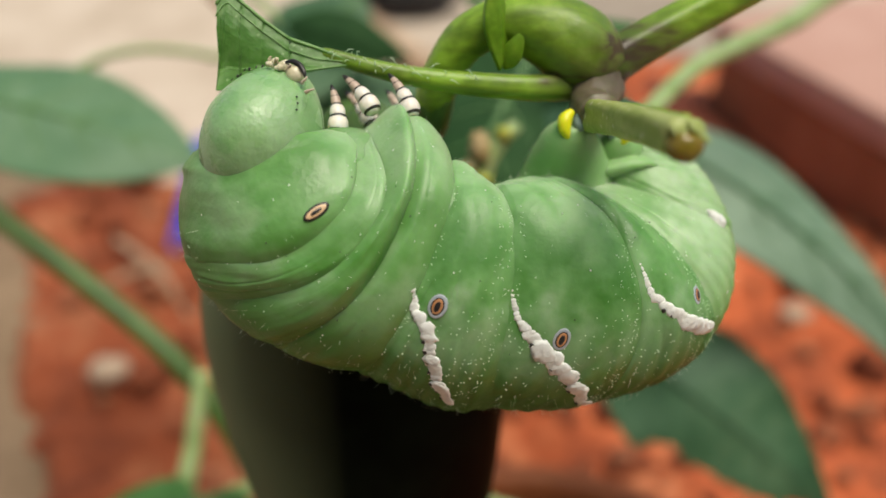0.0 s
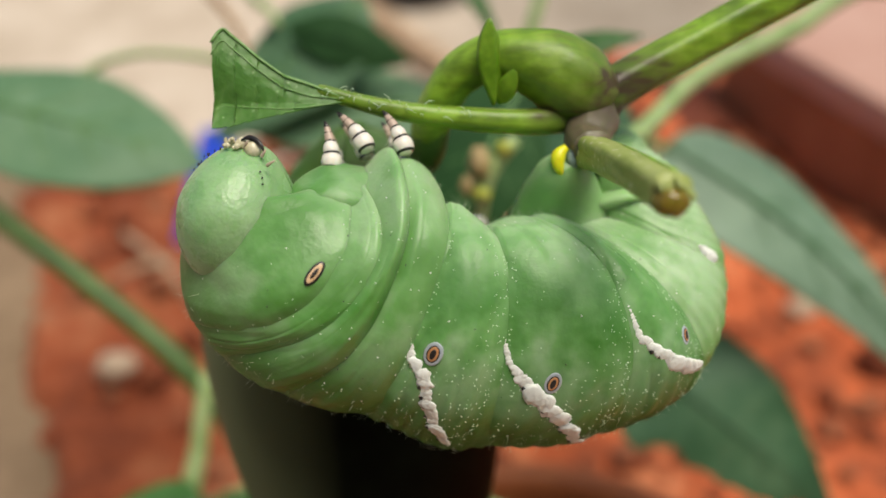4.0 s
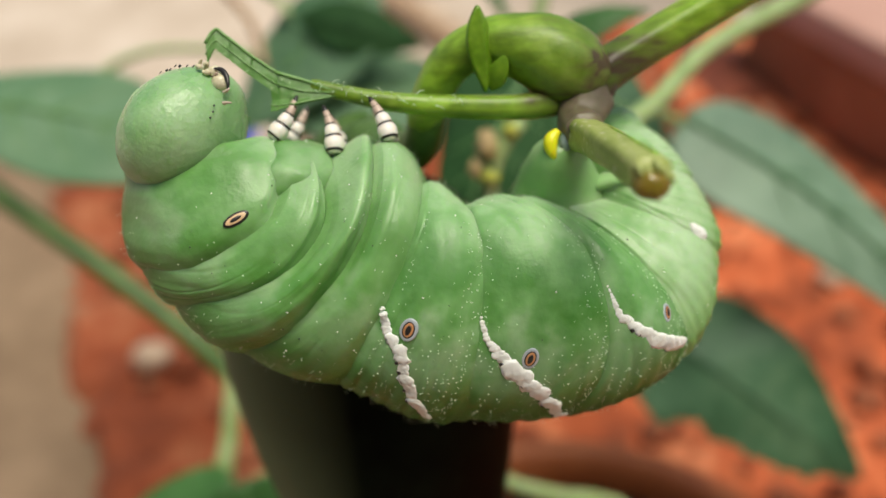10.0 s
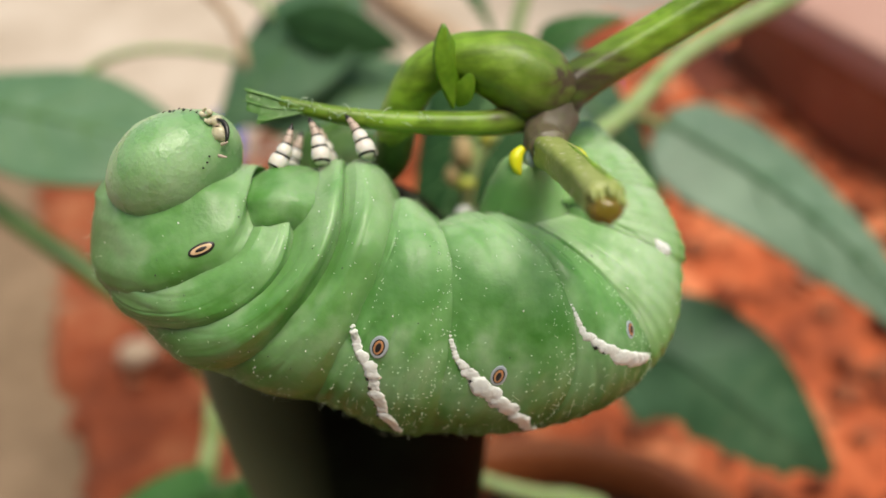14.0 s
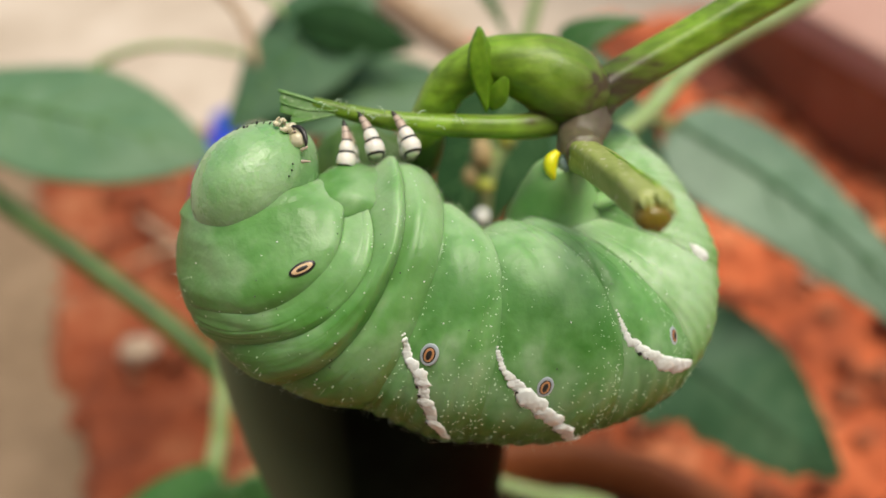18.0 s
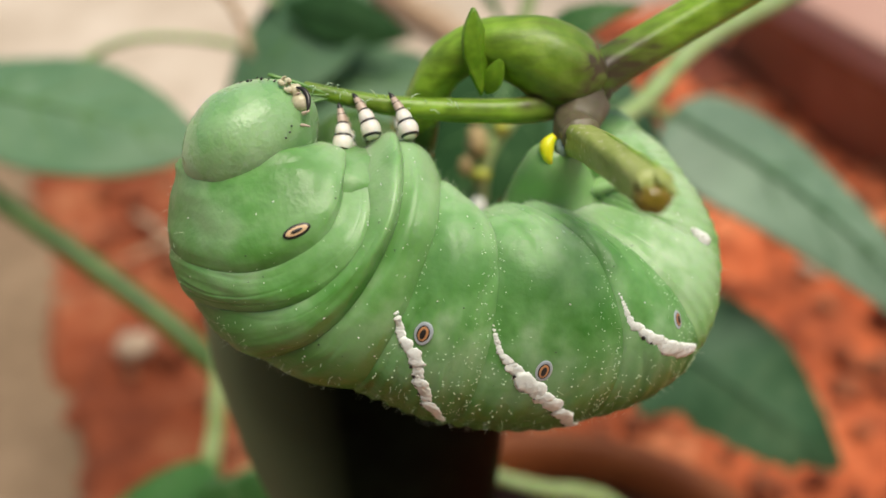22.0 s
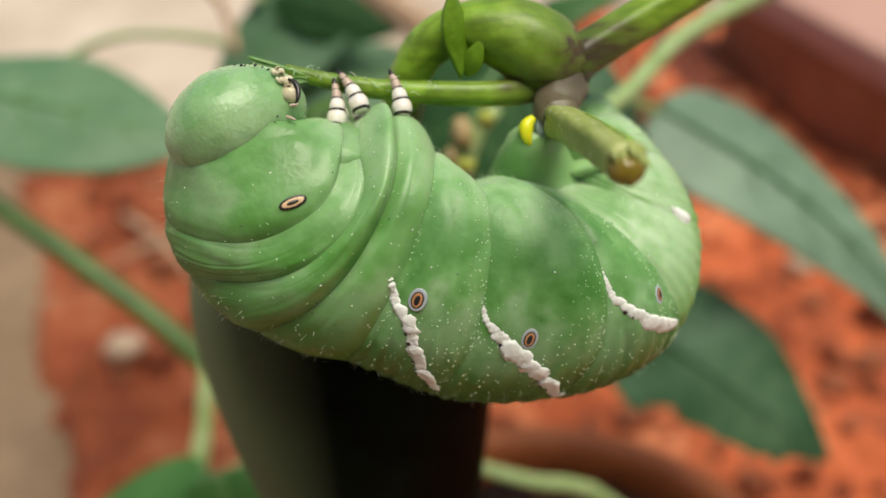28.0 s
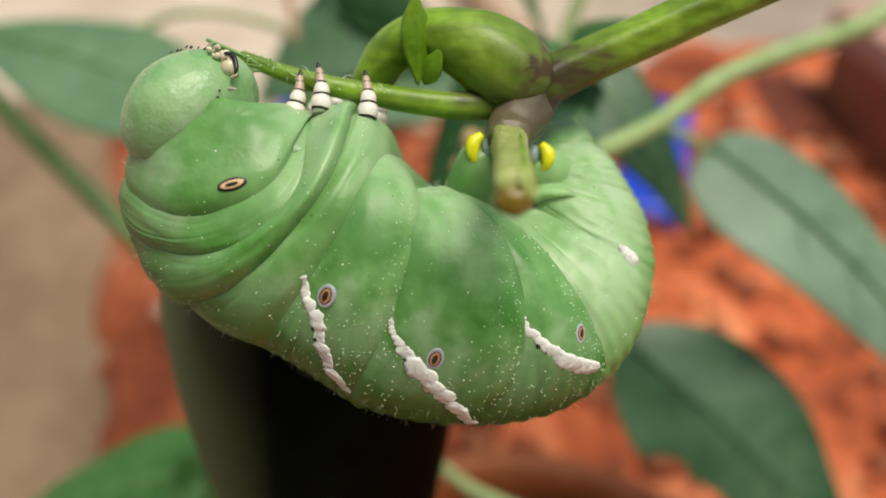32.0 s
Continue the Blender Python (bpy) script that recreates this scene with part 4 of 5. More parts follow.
for k, count in ((0, 14), (1, 14), (2, 24), (3, 36), (4, 230), (5, 300), (6, 230), (7, 60)):
    speckle(k, count, 11 + k)


def glints(k, count, seed):
    """Tiny white specks that stand for glints, scattered over a fold."""
    random.seed(seed)
    bm = bmesh.new()
    for _ in range(count):
        r = random.uniform(0.02, 0.06)
        blob(bm, ring_point(k, random.uniform(-0.95, 0.95), random.uniform(0.5, 2.9), 0.0), (r, r, r), None, 6, 4)
    ob = part("glint_specks", bm, WHITE, rings[k], "scattered tiny white specks painting glints on the skin")
    ob["kind"] = "stuff"
    for _ in range(3 if k < 6 else 1):
        p, r = ring_point(k, random.uniform(-0.9, 0.9), random.uniform(0.9, 2.2), 0.0), random.uniform(0.035, 0.06)
        part("dark_speck", blob(bmesh.new(), p, (r, r, r), None, 8, 5), BLACK, rings[k], "tiny black speck")


for k, count in enumerate((12, 10, 20, 24, 10, 10, 10, 10, 6)):
    glints(k, count, 70 + k)


def fuzz(k, count, seed):
    random.seed(seed)
    bm = bmesh.new()
    for i in range(count):
        s, phi = random.uniform(-0.95, 0.95), random.gauss(0, 0.45) if i % 4 else random.uniform(2.6, 3.4)
        p = ring_point(k, s, phi, -0.02)
        q = ring_point(k, s + random.uniform(-0.1, 0.1), phi + random.uniform(-0.06, 0.06), random.uniform(0.25, 0.6))
        tube(bm, [(*p, 0.010), (*((p + q) / 2), 0.008), (*q, 0.003)], 3, 3)
    ob = part("hair", bm, HAIR, rings[k], "fine short pale hairs")
    ob["kind"] = "stuff"


for k, count in ((0, 30), (2, 50), (3, 60), (4, 90), (5, 110), (6, 100), (7, 60)):
    fuzz(k, count, 40 + k)

# head: local x to the mouth, y to the eye, z to the throat
bm = bmesh.new()
head_rows = []
for j in range(41):
    v = math.pi * (0.01 + 0.98 * j / 40)
    row = []
    for i in range(64):
        t = 2 * math.pi * i / 64
        d = Vector((math.cos(v), math.sin(v) * math.cos(t), math.sin(v) * math.sin(t)))
        k = 1 + 0.02 * noise.noise(d * 2.2)
        row.append(Vector((d.x * 4.85 * k, d.y * 4.8 * k * (1 - 0.1 * max(0, d.x)), d.z * 3.8 * k * (1 - 0.1 * max(0, d.x)))) * MM)
    head_rows.append(row)
grid(bm, head_rows)


def on_head(x, y, z):
    """The point of the head's skin in that direction."""
    return Vector((x, y, z)) / math.sqrt((x / 4.85) ** 2 + (y / 4.8) ** 2 + (z / 3.8) ** 2)


head = part("head", bm, HEAD, caterpillar, "smooth pale green head capsule")


def mouthpart(name, centre, radii, mat, label="", rough=0.3, seed=1):
    return part(name, blob(bmesh.new(), Vector(centre), radii, None, 16, 10, rough, seed), mat, head, label)


def bristle(name, points, mat, label="", wobble=0.5):
    return part(name, tube(bmesh.new(), [(*p[:3], p[3]) for p in points], 14, 8, wobble=wobble), mat, head, label)


random.seed(21)
bm = bmesh.new()
for _ in range(11):
    r = random.uniform(0.11, 0.24)
    blob(bm, Vector((4.4 + random.uniform(-0.3, 0.4), 2.1 + random.uniform(-0.25, 0.4), -0.85 + random.uniform(-0.6, 0.55))), (r, r * 0.8, r * 0.9), None, 10, 6, 0.6, r * 40)
part("labrum", bm, CREAM, head, "ragged cream upper lip")
mouthpart("mandible", (4.55, 2.0, -0.3), (0.40, 0.40, 0.40), CREAM, "glossy cream jaw", 0.3, 2)
mouthpart("mandible", (4.35, 2.25, 0.55), (0.58, 0.52, 0.60), CREAM, "glossy cream jaw", 0.16, 7)
bristle("jaw_edge", [(4.72, 2.4, -0.3, 0.04), (4.98, 2.4, 0.1, 0.15), (4.95, 2.55, 0.65, 0.15), (4.65, 2.7, 1.15, 0.12), (4.3, 2.75, 1.4, 0.03)], BLACK, "black jaw edge", 0.8)
bristle("palp", [(4.2, 2.3, -1.2, 0.14), (4.5, 2.45, -1.25, 0.11), (4.65, 2.5, -1.2, 0.05)], CREAM)
bristle("palp", [(4.0, 2.5, 1.25, 0.12), (4.3, 2.7, 1.4, 0.09), (4.5, 2.75, 1.45, 0.04)], LEGPINK)
bristle("palp", [(4.25, 2.45, 0.05, 0.10), (4.6, 2.7, 0.15, 0.08), (4.75, 2.7, 0.25, 0.03)], LEGPINK)
bristle("antenna", [(3.55, 3.05, 1.9, 0.13), (3.75, 3.25, 2.1, 0.09), (3.95, 3.3, 2.35, 0.04)], LEGPINK, "short pinkish antenna")
for k in range(7):
    u = k / 6
    x, y, z = 4.15 - 1.5 * u, 2.15 + 0.75 * u, -1.75 - 1.5 * u
    q = on_head(x, y, z) + Vector((0.05 * math.sin(k * 9), 0.02, 0.08 * math.cos(k * 5)))
    part("cheek_fleck", blob(bmesh.new(), q, (0.12, 0.05, 0.05 + 0.025 * math.sin(k * 4)), None, 8, 6, 0.8, k * 1.7), BLACK, head, "black fleck of the cheek line")
for x, y, z in ((3.3, 3.45, 1.7), (3.0, 3.6, 2.0), (2.6, 3.8, 2.2)):
    mouthpart("eye", on_head(x, y, z), (0.07, 0.07, 0.07), BLACK, "tiny black eye", 0.0)

# time, then x, z and lean of each pair of legs
LEG_AT = [
    (0, -7.2, 7.8, 3, -4.8, 9.1, -27, -2.2, 8.9, -17), (6.5, -7.3, 7.9, 3, -4.8, 9.1, -27, -2.2, 8.9, -17), (8, -8.4, 8.1, 16, -5.3, 9.1, -14, -2.3, 9.1, -15), (9, -10.1, 9.2, 31, -6.4, 8.8, -8, -2.7, 9.2, -14),
    (12, -12.4, 11.1, 63, -7.2, 8.1, 11, -3.1, 9.3, -11), (13, -10.7, 8.9, 54, -6.4, 8.7, 2, -2.5, 9.1, -16), (14.5, -7.6, 8.6, 23, -4.8, 9, -6, -1.9, 9.3, -15),
    (16.5, -6.2, 8.7, 12, -4, 9.4, -10, -1.4, 9.5, -14), (20, -5.9, 8.8, 8, -3.7, 9.6, -10, -1.2, 9.6, -14), (25.5, -5.4, 9, 10, -3.4, 9.9, -14, -0.8, 9.7, -9),
    (28, -4.8, 9.3, 10, -3, 10.2, -17, -0.2, 9.8, -3), (32, -3.9, 9.4, 13, -2, 10, 0, 1.2, 9.7, 1),
]


def limb(u0, u1, radii, caps=True, size=3.4, sides=18):
    """A joint of a leg that stands on its base along z and curves forward; radii from foot to top of the joint."""
    pts = []
    for i, r in enumerate(radii):
        a = u0 + (u1 - u0) * i / (len(radii) - 1)
        pts.append((0.15 - 0.75 * a * a, 0.7 * a, size * a, r * 0.86))
    return tube(bmesh.new(), pts, 14, sides, caps=caps, wobble=0.06, seed=u0 * 9)


legs = []
for far in (0, 1):
    for k in range(3):
        first = part("leg", limb(-0.03, 0.31, (0.45, 0.72, 0.81, 0.792, 0.648)), LEGWHITE, caterpillar, "jointed white leg with black bands")
        part("band", limb(0.0, 0.045, (0.594, 0.711, 0.738), False), BLACK, first)
        part("band", limb(0.285, 0.335, (0.72, 0.711, 0.63), False), BLACK, first)
        part("shin", limb(0.31, 0.56, (0.576, 0.63, 0.576, 0.414)), LEGWHITE, first)
        part("band", limb(0.535, 0.58, (0.468, 0.45, 0.387), False), BLACK, first)
        part("foot", limb(0.55, 0.86, (0.378, 0.378, 0.306, 0.216)), LEGPINK, first, "pinkish foot")
        part("band", limb(0.72, 0.745, (0.347, 0.333, 0.315), False), BLACK, first)
        part("claw", limb(0.83, 0.98, (0.234, 0.189, 0.036)), BLACK, first, "tiny black claw")
        legs.append(first)


def leg_pose(k, t):
    far, k = divmod(k, 3)
    x, z, a = (smooth(LEG_AT, t, 1 + 3 * k + i) for i in range(3))
    return Matrix.Translation((Vector((x - 0.6 * far, 49.3 + 5.6 * far, z + 0.1 * far)) - HUB) * MM) @ Matrix.Rotation(radians(a), 4, "Y")


# soft skin between the head and the first pair of legs
bm = blob(bmesh.new(), (0, 0, 0), (4.0, 5.0, 3.1), None, 48, 28, 0.10, 6, 2.2)
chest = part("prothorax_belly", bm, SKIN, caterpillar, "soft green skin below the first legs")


def chest_pose(t):
    x, z = (0.72 * smooth(LEG_AT, t, i) + 0.28 * smooth(LEG_AT, t, i + 3) for i in (1, 2))
    return Matrix.Translation((Vector((x, 51.2, z - 2.9)) - HUB) * MM)


# rear prolegs that grip the cut shoot
for x, y, side in ((8.7, 50.9, -1), (13.0, 54.0, 1)):
    bm = tube(bmesh.new(), [(x + 0.8, 57 - HUB.y, 4.5, 4.2), (x + 0.5, 54.5 - HUB.y + y - 50.9, 6.6, 2.9), (x + 0.2, y + 1.2 - HUB.y, 7.9, 1.8), (x, y + 0.2 - HUB.y, 8.7, 0.9)], 16, 24, wobble=0.06)
    pro = part("proleg", bm, PROLEG, caterpillar, "fleshy green rear proleg")
    bm = tube(bmesh.new(), [(x + 0.05 * side, y - 0.1 - HUB.y, 7.6, 0.2), (x + 0.32 * side, y - 0.25 - HUB.y, 8.2, 0.42), (x + 0.3 * side, y - 0.25 - HUB.y, 8.9, 0.5), (x - 0.2 * side, y - 0.2 - HUB.y, 9.5, 0.25)], 14, 14)
    part("pad", bm, YELLOW, pro, "bright yellow gripping pad")
    bm = blob(bmesh.new(), (x - 0.7 * side, y - 0.1 - HUB.y, 8.7), (0.45, 0.4, 0.7), None, 14, 8, 0.15)
    part("sole", bm, SOLE, pro, "grey-blue sole")
    bm = tube(bmesh.new(), [(x - 1.1 * side, y - 0.85 - HUB.y, 8.2, 0.1), (x - 1.25 * side, y - 0.9 - HUB.y, 8.8, 0.3), (x - 1.45 * side, y - 0.6 - HUB.y, 9.4, 0.15)], 10, 10, wobble=0.3)
    part("hook", bm, HOOK, pro, "dark red hooks")

# ---- the bitten leaf, in the pieces that are eaten; the last one stays ----
PIECES = [  # x from, x to, lower and upper share of the height (or mm below the top), when eaten
    (-15.3, -13.8, 0, 9.0), (-13.8, -12.3, 0, 9.4), (-12.3, -10.9, 0, 10.2), (-10.9, -9.7, 0, 11.2),
    (-15.3, -13.8, 1, 11.7), (-13.8, -12.3, 1, 12.4), (-12.3, -10.5, 1, 12.9), (-10.5, -6.6, 1, None), (-9.7, -6.6, 0, None),
]


def leaf_top(x):
    return float(np.interp(x, [-15.4, -14.7, -12.3, -10.5, -8.6, -6.6, -4], [16.3, 17.6, 15.6, 14.3, 13.7, 12.9, 12.7]))


def leaf_low(x):
    return float(np.interp(x, [-15.4, -14, -12, -9.9, -8, -6], [10.6, 10.8, 11.3, 11.7, 12.2, 12.6]))


def leaf_mid(x):
    return max(leaf_low(x) + 0.2, leaf_top(x) - 1.5)


def leaf_depth(x, z):
    return 50.2 + 0.35 * math.sin(z * 0.8 + x * 0.5) - 0.05 * (z - 12) - 0.6 * max(0, 12.4 - z)


pieces = []
for order, (x0, x1, upper, when) in enumerate(PIECES):
    bm = bmesh.new()
    xm = (x0 + x1) / 2
    mid = Vector((xm, 50.2, (leaf_mid(xm) + (leaf_top(xm) if upper else leaf_low(xm))) / 2))
    rows = []
    n = 9 if when else 22
    for j in range(n):
        x = x0 + (x1 + 0.06 - x0) * j / (n - 1)
        lo, hi = (leaf_mid(x), leaf_top(x)) if upper else (leaf_low(x), leaf_mid(x))
        front, rear = [], []
        for i in range(13):
            z = lo + (hi - lo) * i / 12
            edge = (0.35 * abs(noise.noise(Vector((z * 2.6, x0, 0)))) if j == 0 else 0)
            if not upper and i == 0:
                z -= 0.12 * noise.noise(Vector((x * 3.1, 4, 0)))
            y = leaf_depth(x, z) + 0.012 * order + 0.05 * noise.noise(Vector((x * 1.7, z * 1.7, 3)))
            front.append((Vector((x + edge, y - 0.08, z)) - mid) * MM)
            rear.append((Vector((x + edge, y + 0.08, z)) - mid) * MM)
        rows.append(front + rear[::-1])
    grid(bm, rows)
    ob = part("leaf_remnant", bm, BITTEN, plant, "bitten piece of green leaf", False)
    ob.matrix_basis = Matrix.Translation((mid - NODE_AT) * MM)
    for name, f, r in ((("rolled_edge", 1.0, 0.11), ("vein", 0.45, 0.05)) if upper else (("vein", 0.3, 0.05),)):
        line = []
        for j in range(5):
            x = x0 + (x1 - x0) * j / 4
            lo, hi = (leaf_mid(x), leaf_top(x)) if upper else (leaf_low(x), leaf_mid(x))
            z = lo + (hi - lo) * f
            line.append((*(Vector((x, leaf_depth(x, z) - 0.08, z)) - mid), r))
        part(name, tube(bmesh.new(), line, 10, 8, wobble=0.3, seed=x0), VEINED, ob)
    if when:
        pieces.append((ob, mid, when))

# ---- small things on the ground ----
def on_soil(x, y):
    return soil_height(x, y)


random.seed(5)
for x, y, r in ((-0.108, 0.164, 7), (0.132, 0.203, 6), (-0.05, 0.31, 6), (0.10, 0.30, 5)):
    bm = blob(bmesh.new(), (0, 0, 0), (r, r * 0.8, r * 0.55), None, 14, 8, 0.4, r + x)
    ob = part("pebble", bm, PEBBLE)
    ob.matrix_world = pose(x, y, on_soil(x, y) + r * 0.0002)
    tagged(ob, "small pale pebble lying on the red soil", "pebble", "pebbles on the soil")
bm = bmesh.new()
for i in range(900):
    y = random.uniform(0.02, 0.40)
    x = random.uniform(bed_left(y) + 0.008, bed_right(y) - 0.008)
    r = random.choice((1.2, 2, 2.5, 3, 4, 6, 7))
    if y > bed_end(x) - 0.012 or math.hypot(x - 0.0204, y - 0.051) < 0.074:
        continue
    blob(bm, (x * 1000, y * 1000, on_soil(x, y) * 1000 + r * 0.3), (r, r * random.uniform(0.6, 1), r * 0.7), None, 7, 5, 0.5, i * 0.37)
tagged(part("soil_clods", bm, CLOD), "crumbs and clods of red soil", "soil", kind="stuff")


def strip(name, points, mat, label, category, sides=14):
    """A long thing lying on the soil, from (x, y, z, radius) in mm of the place."""
    o = Vector(points[0][:3])
    ob = part(name, tube(bmesh.new(), [(*(Vector(p[:3]) - o), p[3]) for p in points], 20, sides, wobble=0.15), mat)
    ob.matrix_world = Matrix.Translation(o * MM)
    return tagged(ob, label, category)


strip("dry_stick", [(-66, 530, 4, 9), (-40, 480, 6, 9), (-12, 436, 5, 8), (6, 410, 4, 6)], STICK, "pale dry stick lying on the concrete", "stick")
strip("dry_stick", [(84, 384, 6, 7), (100, 356, 7, 8), (120, 330, 7, 7), (150, 318, 7, 5)], STICK, "pale dry stick lying on the red soil", "stick")
strip("dry_twig", [(-134, 241, 17, 1.2), (-110, 218, 20, 1.4), (-91, 194, 17, 0.9)], STICK, "thin pale dry twig lying on the red soil", "twig", 8)
strip("dry_twig", [(-129, 212, 17, 1.2), (-115, 218, 20, 1.4), (-107, 223, 17, 0.9)], STICK, "thin pale dry twig lying on the red soil", "twig", 8)
strip("dry_twig", [(145, 223, 17, 1.2), (152, 208, 20, 1.4), (153, 194, 17, 0.9)], STICK, "thin pale dry twig lying on the red soil", "twig", 8)
for x, y, a, w, h in ((-0.110, 0.281, 8, 0.0080, 0.046), (0.060, 0.292, -8, 0.014, 0.046)):
    bm = bmesh.new()
    slab(bm, Matrix.Identity(4), -w, w, -h, h, 0, 0.012, 0.004)
    ob = part("plastic_strip", bm, BLUE)
    ob.matrix_world = pose(x, y, on_soil(x, y) - 0.002, 0, 0, a)
    tagged(ob, "bright blue plastic strip lying on the red soil", "plastic strip", "blue plastic strips")
# a mound of darker soil, added where the planter shades the bed
bm = blob(bmesh.new(), (0, 0, 0), (36, 50, 12), None, 40, 18, 0.45, 3, 3.5)
ob = part("shade_mound", bm, SHADESOIL)
ob.matrix_world = pose(0.128, 0.364, 0.006)
tagged(ob, "low heap of darker red soil added as the planter's shade", "soil heap")
bm = blob(bmesh.new(), (0, 0, 0), (45, 30, 20), None, 24, 12, 0.1)
ob = part("plastic_pot", bm, DARKPLASTIC)
ob.matrix_world = pose(-0.03, 0.56, 0.014)
tagged(ob, "black plastic pot lying on the concrete", "pot")
bm = blob(bmesh.new(), (0, 0, 0), (9, 9, 6), None, 14, 8, 0.3, 2)
ob = part("fallen_petal", bm, RED)
ob.matrix_world = pose(0.009, 0.42, 0.0)
tagged(ob, "orange-red fallen petal on the concrete", "petal")

